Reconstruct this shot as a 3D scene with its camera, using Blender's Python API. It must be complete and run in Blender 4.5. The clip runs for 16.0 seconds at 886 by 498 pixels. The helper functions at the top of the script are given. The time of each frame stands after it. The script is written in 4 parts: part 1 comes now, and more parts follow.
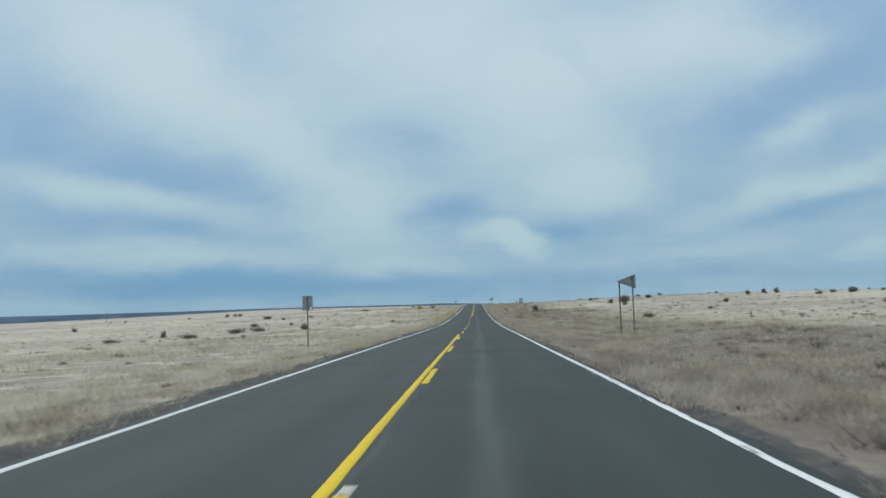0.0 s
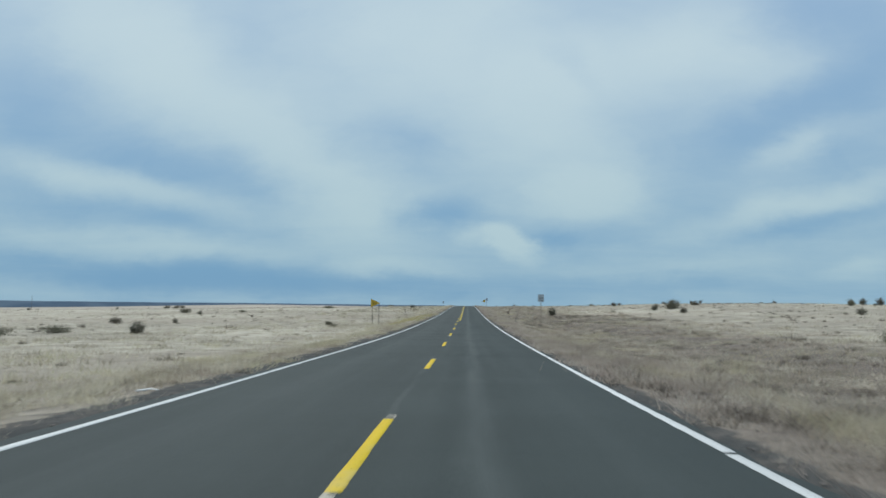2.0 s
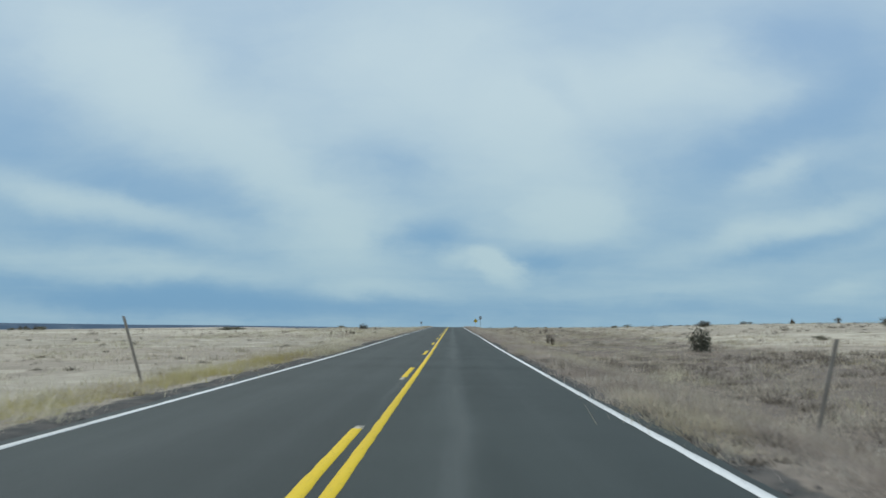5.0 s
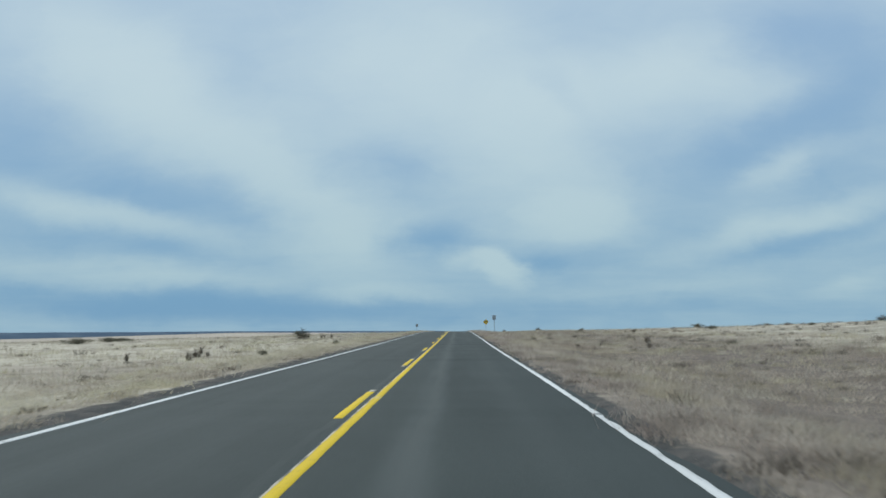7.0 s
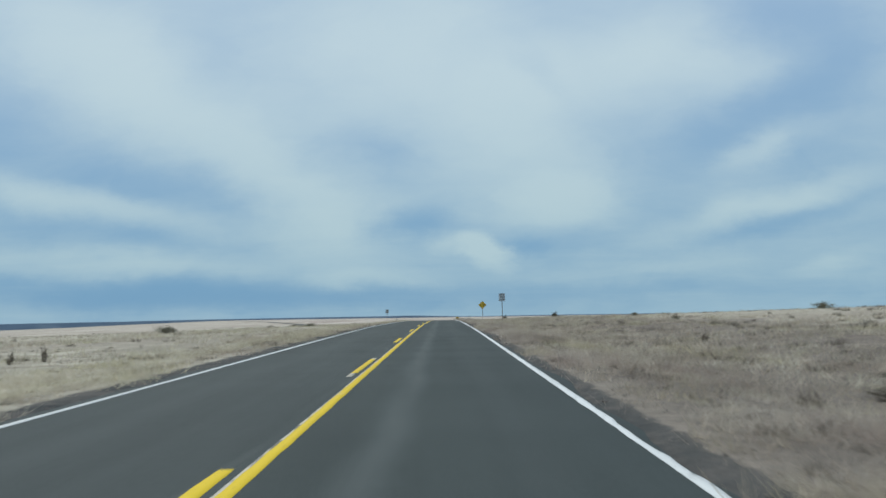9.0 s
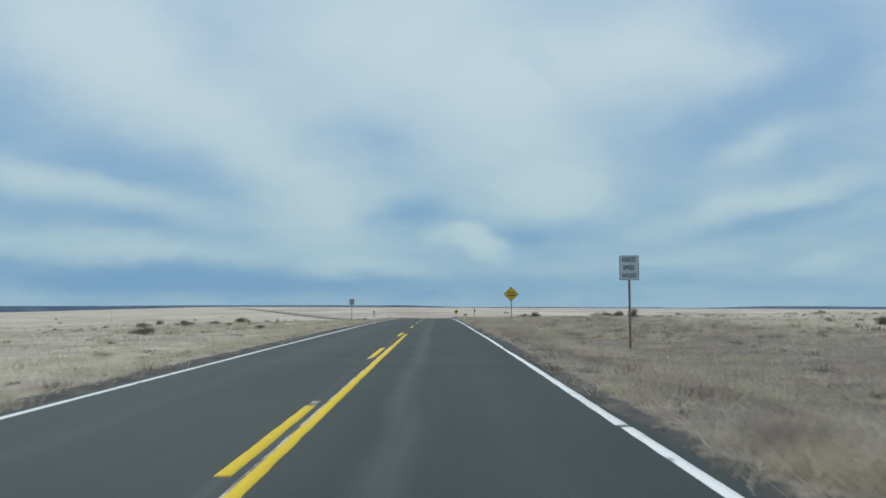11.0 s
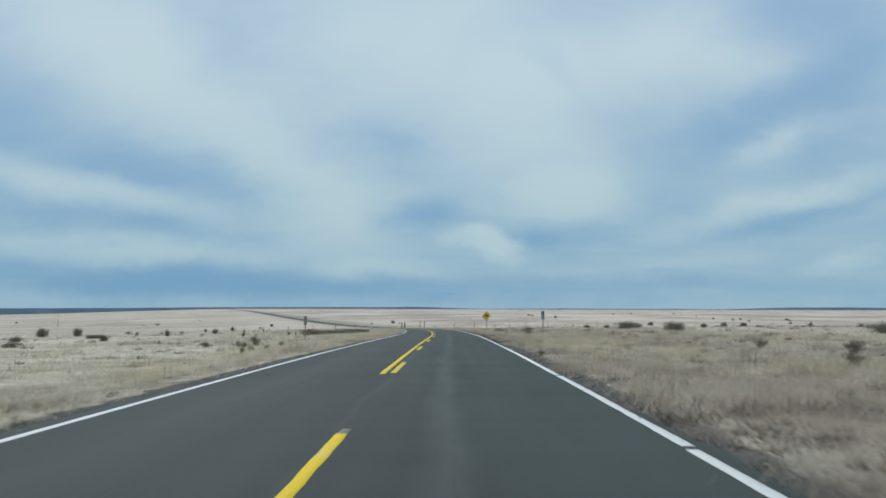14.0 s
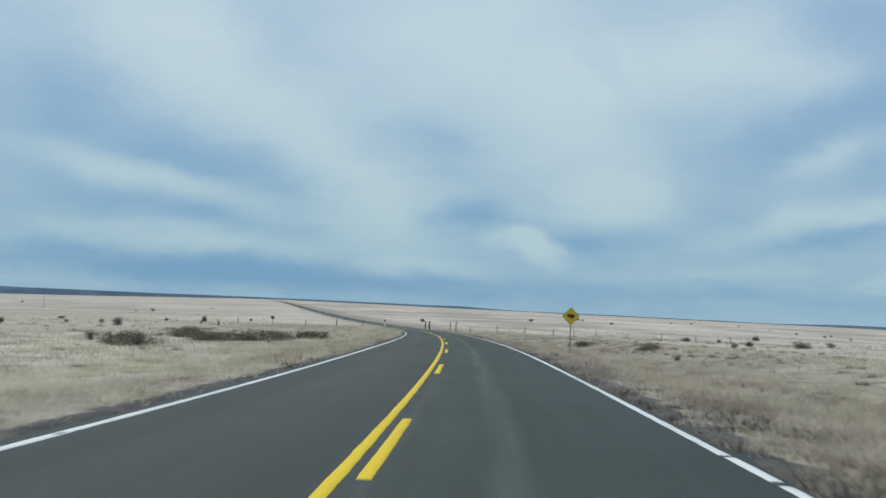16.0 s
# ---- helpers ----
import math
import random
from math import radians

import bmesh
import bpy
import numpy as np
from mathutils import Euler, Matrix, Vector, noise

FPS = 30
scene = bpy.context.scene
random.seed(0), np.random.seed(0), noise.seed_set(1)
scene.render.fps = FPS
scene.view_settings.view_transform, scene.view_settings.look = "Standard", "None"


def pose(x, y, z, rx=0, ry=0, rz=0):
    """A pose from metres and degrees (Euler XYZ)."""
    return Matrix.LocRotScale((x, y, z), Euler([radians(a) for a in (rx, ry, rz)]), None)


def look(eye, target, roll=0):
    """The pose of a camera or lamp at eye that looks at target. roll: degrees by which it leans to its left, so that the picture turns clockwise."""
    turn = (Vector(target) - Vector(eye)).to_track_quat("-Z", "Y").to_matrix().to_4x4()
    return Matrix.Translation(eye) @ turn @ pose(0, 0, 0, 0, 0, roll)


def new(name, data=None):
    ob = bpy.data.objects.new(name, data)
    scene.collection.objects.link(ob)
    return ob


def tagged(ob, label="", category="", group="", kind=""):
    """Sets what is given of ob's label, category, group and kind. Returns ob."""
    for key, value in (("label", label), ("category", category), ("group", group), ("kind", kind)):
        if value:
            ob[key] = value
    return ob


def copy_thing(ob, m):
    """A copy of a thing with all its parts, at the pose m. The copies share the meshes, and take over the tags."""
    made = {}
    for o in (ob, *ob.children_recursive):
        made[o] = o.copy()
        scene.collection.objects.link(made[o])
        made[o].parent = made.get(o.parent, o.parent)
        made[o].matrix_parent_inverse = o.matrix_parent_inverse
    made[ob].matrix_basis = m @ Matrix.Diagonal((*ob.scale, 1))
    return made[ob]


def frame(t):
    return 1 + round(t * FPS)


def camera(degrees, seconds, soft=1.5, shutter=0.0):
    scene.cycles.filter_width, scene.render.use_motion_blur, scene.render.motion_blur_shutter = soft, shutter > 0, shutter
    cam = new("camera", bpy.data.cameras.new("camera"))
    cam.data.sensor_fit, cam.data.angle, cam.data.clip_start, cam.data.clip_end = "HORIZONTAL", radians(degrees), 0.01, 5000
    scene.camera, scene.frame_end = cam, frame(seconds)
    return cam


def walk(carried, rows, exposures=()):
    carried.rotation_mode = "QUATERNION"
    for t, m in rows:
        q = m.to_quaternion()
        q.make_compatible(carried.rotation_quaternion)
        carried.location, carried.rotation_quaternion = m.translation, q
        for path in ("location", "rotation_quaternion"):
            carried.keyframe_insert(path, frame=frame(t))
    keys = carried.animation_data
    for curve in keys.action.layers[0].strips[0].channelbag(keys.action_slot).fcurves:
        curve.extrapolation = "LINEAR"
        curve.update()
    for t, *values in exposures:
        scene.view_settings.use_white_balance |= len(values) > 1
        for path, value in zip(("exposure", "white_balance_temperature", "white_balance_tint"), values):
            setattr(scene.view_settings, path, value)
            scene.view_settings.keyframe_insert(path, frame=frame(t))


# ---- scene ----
cam = camera(60.0, 16.0, soft=1.6, shutter=0.11)
PATH = [
    (0.0, pose(0.906, 9.199, 0.958, 93.854, 1.655, 2.470)),
    (0.5, pose(0.899, 23.501, 0.667, 94.014, 0.611, 2.728)),
    (1.0, pose(0.919, 37.815, 0.400, 94.274, 0.141, 2.476)),
    (1.5, pose(0.860, 52.157, 0.134, 94.489, 0.336, 2.570)),
    (2.0, pose(0.829, 66.494, -0.112, 94.017, -0.748, 1.769)),
    (2.5, pose(0.794, 80.792, -0.348, 94.253, -0.251, 1.820)),
    (3.0, pose(0.776, 95.150, -0.536, 94.737, -0.326, 1.133)),
    (3.5, pose(0.781, 109.495, -0.701, 95.528, 0.451, 1.286)),
    (4.0, pose(0.812, 123.791, -0.777, 95.561, -0.668, 0.859)),
    (4.5, pose(0.850, 137.872, -0.799, 95.608, -0.714, 0.807)),
    (5.0, pose(0.960, 151.953, -0.799, 95.723, -0.824, 0.697)),
    (5.5, pose(1.095, 166.034, -0.771, 95.861, -0.955, 0.567)),
    (6.0, pose(1.205, 180.115, -0.710, 95.976, -1.065, 0.457)),
    (6.5, pose(1.243, 194.197, -0.614, 96.023, -1.110, 0.407)),
    (7.0, pose(1.408, 208.248, -0.512, 95.882, 0.153, 1.083)),
    (7.5, pose(1.439, 222.289, -0.402, 95.006, 0.244, 1.539)),
    (8.0, pose(1.459, 236.274, -0.333, 94.487, -0.549, 0.609)),
    (8.5, pose(1.497, 250.346, -0.274, 95.168, -0.160, 0.400)),
    (9.0, pose(1.546, 264.672, -0.163, 94.717, 1.073, -0.034)),
    (9.5, pose(1.522, 279.084, -0.056, 94.632, 0.946, -0.087)),
    (10.0, pose(1.479, 293.497, 0.055, 94.430, 0.650, -0.206)),
    (10.5, pose(1.428, 307.910, 0.135, 94.188, 0.298, -0.348)),
    (11.0, pose(1.386, 322.323, 0.165, 93.987, 0.000, -0.466)),
    (11.5, pose(1.362, 336.735, 0.131, 93.901, -0.125, -0.520)),
    (12.0, pose(1.304, 351.159, 0.062, 94.447, -0.018, -0.456)),
    (12.5, pose(1.258, 365.578, -0.027, 94.219, 0.167, -0.248)),
    (13.0, pose(1.265, 379.964, -0.136, 93.460, 0.917, -0.357)),
    (13.5, pose(1.156, 394.355, -0.301, 93.769, -0.657, 0.040)),
    (14.0, pose(1.076, 409.038, -0.506, 94.114, 0.075, 0.550)),
    (14.5, pose(0.882, 423.791, -0.727, 93.932, -0.925, 0.210)),
    (15.0, pose(0.804, 438.588, -0.973, 93.680, -0.652, 1.105)),
    (15.5, pose(0.739, 453.420, -1.346, 93.589, -1.891, 1.335)),
    (16.0, pose(0.665, 468.253, -1.727, 94.030, -2.628, 3.563)),
]
walk(cam, PATH)

# ---------------------------------------------------------------- world, sun
SUN_EL, SUN_AZ = radians(52), radians(35)      # azimuth from +y towards -x
world = bpy.data.worlds.new("world")
scene.world = world
world.use_nodes = True


class Nodes:
    """Short hand for building node trees."""

    def __init__(self, tree):
        self.t = tree
        tree.nodes.clear()

    def n(self, node_type, op=""):
        node = self.t.nodes.new(node_type)
        if op:
            node.operation = op
        return node

    def link(self, a, b):
        self.t.links.new(a, b)

    def put(self, socket, v):
        if isinstance(v, bpy.types.NodeSocket):
            self.link(v, socket)
        else:
            socket.default_value = v

    def math(self, op, a, b=0.0, c=0.0, clamp=False):
        m = self.n("ShaderNodeMath", op=op)
        m.use_clamp = clamp
        for i, v in enumerate((a, b, c)):
            self.put(m.inputs[i], v)
        return m.outputs[0]

    def vmath(self, op, a, b=(0, 0, 0)):
        m = self.n("ShaderNodeVectorMath", op=op)
        self.put(m.inputs[0], a)
        self.put(m.inputs[1], b)
        return m.outputs["Value"] if op in ("LENGTH", "DOT_PRODUCT", "DISTANCE") else m.outputs["Vector"]

    def mapping(self, vec, loc=(0, 0, 0), rot=(0, 0, 0), scale=(1, 1, 1), kind="POINT"):
        m = self.n("ShaderNodeMapping")
        m.vector_type = kind
        self.put(m.inputs["Vector"], vec)
        m.inputs["Location"].default_value = loc
        m.inputs["Rotation"].default_value = rot
        m.inputs["Scale"].default_value = scale
        return m.outputs[0]

    def noise(self, vec, scale, detail=4.0, rough=0.55, distort=0.0, colour=False):
        m = self.n("ShaderNodeTexNoise")
        self.put(m.inputs["Vector"], vec)
        m.inputs["Scale"].default_value = scale
        m.inputs["Detail"].default_value = detail
        m.inputs["Roughness"].default_value = rough
        m.inputs["Distortion"].default_value = distort
        return m.outputs["Color" if colour else "Fac"]

    def step(self, v, lo, hi, a=0.0, b=1.0):
        m = self.n("ShaderNodeMapRange")
        m.interpolation_type = "SMOOTHSTEP"
        self.put(m.inputs["Value"], v)
        for name, q in (("From Min", lo), ("From Max", hi), ("To Min", a), ("To Max", b)):
            m.inputs[name].default_value = q
        return m.outputs["Result"]

    def mix(self, f, a, b, mode="MIX"):
        m = self.n("ShaderNodeMix")
        m.data_type = "RGBA"
        m.blend_type = mode
        self.put(m.inputs["Factor"], f)
        for s, v in ((m.inputs[6], a), (m.inputs[7], b)):
            self.put(s, v if isinstance(v, bpy.types.NodeSocket) else (*v, 1.0))
        return m.outputs[2]


W = Nodes(world.node_tree)
coord = W.n("ShaderNodeTexCoord").outputs["Generated"]
sep = W.n("ShaderNodeSeparateXYZ")
W.link(coord, sep.inputs[0])
ahead = W.math("MAXIMUM", W.math("ABSOLUTE", sep.outputs[1]), 0.25)
comb = W.n("ShaderNodeCombineXYZ")
W.link(W.math("DIVIDE", sep.outputs[0], ahead), comb.inputs[0])
W.link(W.math("DIVIDE", sep.outputs[2], ahead), comb.inputs[1])
flat = comb.outputs[0]
wobble = W.vmath("SUBTRACT", W.noise(W.mapping(flat, scale=(1, 1.8, 1)), 6.0, 6.0, 0.6, colour=True), (0.5, 0.5, 0.5))
warped = W.vmath("ADD", flat, W.vmath("MULTIPLY", wobble, (0.15, 0.045, 0)))


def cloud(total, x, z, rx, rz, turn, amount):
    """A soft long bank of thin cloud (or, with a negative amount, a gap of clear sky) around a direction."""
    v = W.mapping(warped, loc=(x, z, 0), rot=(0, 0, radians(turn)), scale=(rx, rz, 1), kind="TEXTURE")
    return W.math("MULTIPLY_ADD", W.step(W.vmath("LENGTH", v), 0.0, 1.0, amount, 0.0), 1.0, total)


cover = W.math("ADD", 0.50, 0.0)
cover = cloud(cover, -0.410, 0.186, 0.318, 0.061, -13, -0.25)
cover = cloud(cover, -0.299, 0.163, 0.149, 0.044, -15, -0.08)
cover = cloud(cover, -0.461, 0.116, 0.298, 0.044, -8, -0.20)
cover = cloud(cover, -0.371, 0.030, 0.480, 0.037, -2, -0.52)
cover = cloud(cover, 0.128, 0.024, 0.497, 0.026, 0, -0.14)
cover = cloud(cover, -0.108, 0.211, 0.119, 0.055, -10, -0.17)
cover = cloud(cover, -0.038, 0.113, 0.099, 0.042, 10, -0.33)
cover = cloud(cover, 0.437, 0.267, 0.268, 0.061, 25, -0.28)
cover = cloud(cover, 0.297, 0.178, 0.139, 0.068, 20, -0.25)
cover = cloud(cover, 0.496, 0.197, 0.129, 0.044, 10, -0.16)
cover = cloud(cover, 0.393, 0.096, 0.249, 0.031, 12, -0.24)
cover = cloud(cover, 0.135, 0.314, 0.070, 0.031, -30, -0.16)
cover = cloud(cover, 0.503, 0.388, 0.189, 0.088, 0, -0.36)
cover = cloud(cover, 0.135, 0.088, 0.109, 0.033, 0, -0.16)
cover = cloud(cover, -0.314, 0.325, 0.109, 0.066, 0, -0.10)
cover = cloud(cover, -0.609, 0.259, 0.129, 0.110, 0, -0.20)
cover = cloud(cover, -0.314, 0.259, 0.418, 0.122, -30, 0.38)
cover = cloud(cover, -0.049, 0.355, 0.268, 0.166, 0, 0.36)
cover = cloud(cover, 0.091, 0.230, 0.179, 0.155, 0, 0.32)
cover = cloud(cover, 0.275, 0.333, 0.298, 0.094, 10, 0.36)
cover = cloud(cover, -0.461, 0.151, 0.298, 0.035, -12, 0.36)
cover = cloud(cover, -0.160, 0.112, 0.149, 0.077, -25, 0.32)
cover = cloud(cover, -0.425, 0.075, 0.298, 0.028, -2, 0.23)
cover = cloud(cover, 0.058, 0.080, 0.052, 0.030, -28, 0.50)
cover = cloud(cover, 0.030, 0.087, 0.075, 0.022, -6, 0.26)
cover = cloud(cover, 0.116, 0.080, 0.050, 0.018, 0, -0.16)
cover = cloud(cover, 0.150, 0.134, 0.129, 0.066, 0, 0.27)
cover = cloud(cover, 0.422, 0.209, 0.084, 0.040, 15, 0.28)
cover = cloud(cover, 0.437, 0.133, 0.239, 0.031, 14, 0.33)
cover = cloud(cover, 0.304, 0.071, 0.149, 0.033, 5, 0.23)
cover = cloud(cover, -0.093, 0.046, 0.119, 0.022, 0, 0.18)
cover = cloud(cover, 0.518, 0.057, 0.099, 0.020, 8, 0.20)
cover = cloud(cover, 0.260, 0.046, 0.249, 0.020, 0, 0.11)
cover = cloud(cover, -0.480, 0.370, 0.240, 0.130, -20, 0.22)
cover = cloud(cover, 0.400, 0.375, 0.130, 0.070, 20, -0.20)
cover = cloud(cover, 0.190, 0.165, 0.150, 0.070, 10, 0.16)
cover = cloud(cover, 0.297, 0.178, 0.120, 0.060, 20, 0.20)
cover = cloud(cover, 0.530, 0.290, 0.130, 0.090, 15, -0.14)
streaks = W.noise(W.mapping(flat, rot=(0, 0, radians(8)), scale=(1.6, 7.0, 1)), 3.0, 5.0, 0.6, 0.6)
cover = W.math("ADD", cover, W.math("MULTIPLY", W.math("SUBTRACT", streaks, 0.5), W.step(sep.outputs[2], 0.08, 0.30, 0.24, 0.10)))
fine = W.noise(W.mapping(warped, rot=(0, 0, radians(-6)), scale=(2.2, 3.6, 1)), 4.0, 6.0, 0.60, 0.8)
cover = W.math("ADD", cover, W.math("MULTIPLY", W.math("SUBTRACT", fine, 0.5), 0.21))
bands = W.noise(W.mapping(flat, rot=(0, 0, radians(2)), scale=(2.2, 24.0, 1)), 1.6, 5.0, 0.62, 0.5)
low = W.step(sep.outputs[2], 0.02, 0.17, 0.34, 0.0)
cover = W.math("ADD", cover, W.math("MULTIPLY", W.math("SUBTRACT", bands, 0.5), low))
cover = W.math("MULTIPLY_ADD", W.step(cover, 0.0, 1.0), 0.84, 0.10)
sky = W.n("ShaderNodeTexSky")
sky.sky_type = "NISHITA"
sky.sun_disc = False
sky.sun_elevation, sky.sun_rotation = SUN_EL, -SUN_AZ
clear = W.vmath("MULTIPLY", sky.outputs[0], (0.05, 0.05, 0.05))
height = W.math("MAXIMUM", sep.outputs[2], 0.0)
blue = W.mix(W.step(height, 0.0, 0.45), (0.126, 0.322, 0.540), (0.285, 0.453, 0.668))
blue = W.mix(0.10, blue, clear)
white = W.mix(W.step(height, 0.0, 0.35), (0.432, 0.588, 0.640), (0.535, 0.67, 0.73))
white = W.mix(W.step(height, 0.42, 0.8), white, (1.15, 1.2, 1.22))
back = W.n("ShaderNodeBackground")
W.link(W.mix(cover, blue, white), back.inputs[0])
back.inputs[1].default_value = 1.0
W.link(back.outputs[0], W.n("ShaderNodeOutputWorld").inputs[0])

lamp = bpy.data.lights.new("sun", "SUN")
lamp.energy, lamp.angle, lamp.color = 2.2, radians(9), (0.975, 0.96, 0.925)
sun = new("sun", lamp)
sun.matrix_world = look(Vector((-math.sin(SUN_AZ) * math.cos(SUN_EL), math.cos(SUN_AZ) * math.cos(SUN_EL), math.sin(SUN_EL))) * 100, (0, 0, 0))

# ---------------------------------------------------------------- materials


def material(name, rough=0.9, metal=0.0, spec=0.3):
    m = bpy.data.materials.new(name)
    m.use_nodes = True
    N = Nodes(m.node_tree)
    b = N.n("ShaderNodeBsdfPrincipled")
    b.inputs["Roughness"].default_value = rough
    b.inputs["Metallic"].default_value = metal
    b.inputs["Specular IOR Level"].default_value = spec
    N.out = N.n("ShaderNodeOutputMaterial")
    N.link(b.outputs[0], N.out.inputs[0])
    N.b = b
    N.pos = N.n("ShaderNodeNewGeometry").outputs["Position"]
    N.m = m
    return N


def bump(N, heightmap, strength, dist=0.02):
    q = N.n("ShaderNodeBump")
    q.inputs["Strength"].default_value = strength
    q.inputs["Distance"].default_value = dist
    N.link(heightmap, q.inputs["Height"])
    N.link(q.outputs[0], N.b.inputs["Normal"])


def asphalt_colour(N):
    across = N.n("ShaderNodeAttribute")
    across.attribute_name = "across"
    grain = N.noise(N.pos, 55.0, 3.0, 0.7)
    patch = N.noise(N.mapping(N.pos, scale=(1, 0.12, 1)), 0.9, 5.0, 0.6)
    tracks = N.noise(N.mapping(N.pos, scale=(1.3, 0.012, 0)), 1.2, 2.0, 0.5)
    col = N.mix(N.step(patch, 0.3, 0.72), (0.022, 0.032, 0.031), (0.033, 0.045, 0.0435))
    col = N.mix(N.step(tracks, 0.45, 0.75, 0.0, 0.35), col, (0.055, 0.068, 0.067))
    blotch = N.step(N.noise(N.mapping(N.pos, scale=(2.5, 0.06, 1)), 1.5, 4.0, 0.6), 0.25, 0.68, 0.35, 1.0)
    # Lane sheen painted in: paler streaks in the base colour along each lane.
    for at, wide, how in ((1.05, 0.33, 0.41), (-2.05, 0.6, 0.15)):
        sheen = N.step(N.math("ABSOLUTE", N.math("SUBTRACT", across.outputs["Fac"], at)), 0.0, wide, how, 0.0)
        col = N.mix(N.math("MULTIPLY", sheen, blotch), col, (0.105, 0.120, 0.118))
    col = N.mix(N.step(across.outputs["Fac"], -0.25, 0.15, 0.14, 0.0), col, (0.012, 0.017, 0.018))
    # Windscreen veil put into the colour: outer right lane slightly paler.
    col = N.mix(N.step(across.outputs["Fac"], 1.4, 2.4, 0.0, 0.16), col, (0.075, 0.090, 0.088))
    seam = N.step(N.math("ABSOLUTE", N.math("ADD", across.outputs["Fac"], 0.07)), 0.02, 0.08, 0.22, 0.0)
    col = N.mix(N.math("MULTIPLY", seam, N.step(patch, 0.3, 0.65)), col, (0.115, 0.125, 0.118))
    return N.mix(N.step(grain, 0.35, 0.7, 0.0, 0.35), col, (0.080, 0.093, 0.090)), grain


N = material("asphalt", 0.84, 0, 0.22)
col, grain = asphalt_colour(N)
N.link(col, N.b.inputs["Base Color"])
bump(N, grain, 0.5, 0.01)
ASPHALT = N.m


def paint(name, a, b, old, worn):
    """Road paint: faded, dirty along the way of the wheels, chipped to the stone, and worn to an older coat in places."""
    N = material(name, 0.8, 0, 0.2)
    under, grain = asphalt_colour(N)
    wear = N.noise(N.mapping(N.pos, scale=(1, 0.5, 1)), 4.0, 6.0, 0.68)
    chips = N.noise(N.pos, 26.0, 4.0, 0.7)
    dirt = N.noise(N.mapping(N.pos, scale=(1, 0.05, 1)), 2.0, 4.0, 0.6)
    coat = N.noise(N.mapping(N.pos, loc=(3, 8, 0), scale=(1, 0.6, 1)), 0.55, 4.0, 0.6)
    col = N.mix(N.step(dirt, 0.35, 0.75), a, b)
    col = N.mix(N.step(coat, 0.63, 0.70, 0.0, 0.5), col, old)
    col = N.mix(N.step(wear, worn, worn + 0.1, 0.0, 0.75), col, under)
    col = N.mix(N.step(chips, 0.58, 0.70, 0.0, 0.6), col, under)
    N.link(col, N.b.inputs["Base Color"])
    bump(N, grain, 0.3, 0.006)
    return N.m


WHITE_PAINT = paint("white_paint", (0.60, 0.625, 0.62), (0.45, 0.475, 0.47), (0.40, 0.42, 0.41), 0.60)
OLD_PAINT = paint("old_paint", (0.42, 0.40, 0.34), (0.33, 0.31, 0.25), (0.30, 0.29, 0.25), 0.47)
YELLOW_PAINT = paint("yellow_paint", (0.60, 0.44, 0.022), (0.47, 0.345, 0.022), (0.50, 0.44, 0.22), 0.66)

N = material("dry_prairie_soil", 1.0, 0, 0.1)
plan = N.mapping(N.pos, scale=(1, 1, 0))
big = N.noise(plan, 0.014, 5.0, 0.6)
mid = N.noise(plan, 0.16, 5.0, 0.65, 0.6)
small = N.noise(plan, 1.7, 5.0, 0.7)
fuzz = N.noise(plan, 0.5, 6.0, 0.7)
lumpy0 = N.noise(N.mapping(plan, loc=(5, 2, 0)), 0.8, 6.0, 0.7)
mott = N.noise(plan, 0.42, 6.0, 0.68, 0.5)
mats = N.noise(N.mapping(plan, loc=(31, 7, 0)), 0.27, 6.0, 0.7, 0.4)
col = N.mix(N.step(big, 0.42, 0.56), (0.325, 0.305, 0.25), (0.461, 0.435, 0.355))
col = N.mix(N.step(mid, 0.46, 0.66, 0.0, 0.6), col, (0.273, 0.248, 0.203))
wide = N.noise(N.mapping(plan, scale=(0.25, 1, 1)), 0.02, 4.0, 0.6)
col = N.mix(N.step(mats, 0.50, 0.64, 0.0, 0.8), col, (0.546, 0.515, 0.421))
col = N.mix(N.step(mott, 0.50, 0.64, 0.0, 0.75), col, (0.212, 0.192, 0.158))
col = N.mix(N.step(small, 0.50, 0.72, 0.0, 0.45), col, (0.172, 0.15, 0.12))
col = N.mix(N.step(wide, 0.46, 0.60, 0.0, 0.55), col, (0.285, 0.252, 0.208))
# Far scrub cover; pinkish-grey distance haze is mixed into its colour too.
brush = N.n("ShaderNodeAttribute")
brush.attribute_name = "brush"
broad = N.noise(N.mapping(plan, loc=(50, 20, 0), scale=(1, 0.7, 1)), 0.010, 7.0, 0.72, 0.6)
hazed_heath = N.mix(N.step(broad, 0.42, 0.60), (0.460, 0.415, 0.365), (0.260, 0.222, 0.197))
col = N.mix(brush.outputs["Fac"], col, hazed_heath)
reach = N.noise(N.mapping(plan, scale=(0.35, 1, 1)), 0.035, 6.0, 0.68, 0.4)
flecks = N.noise(N.mapping(plan, scale=(1, 0.5, 1)), 0.07, 6.0, 0.75)
col = N.mix(N.math("MULTIPLY", brush.outputs["Fac"], N.step(reach, 0.52, 0.66, 0.0, 0.75)), col, (0.205, 0.180, 0.150))
col = N.mix(N.math("MULTIPLY", brush.outputs["Fac"], N.step(reach, 0.47, 0.36, 0.0, 0.65)), col, (0.475, 0.445, 0.385))
col = N.mix(N.math("MULTIPLY", brush.outputs["Fac"], N.step(flecks, 0.58, 0.68, 0.0, 0.7)), col, (0.130, 0.115, 0.090))
bare = N.n("ShaderNodeAttribute")
bare.attribute_name = "bare"
level = N.math("ADD", bare.outputs["Fac"], N.math("MULTIPLY", N.math("SUBTRACT", fuzz, 0.5), 2.2))
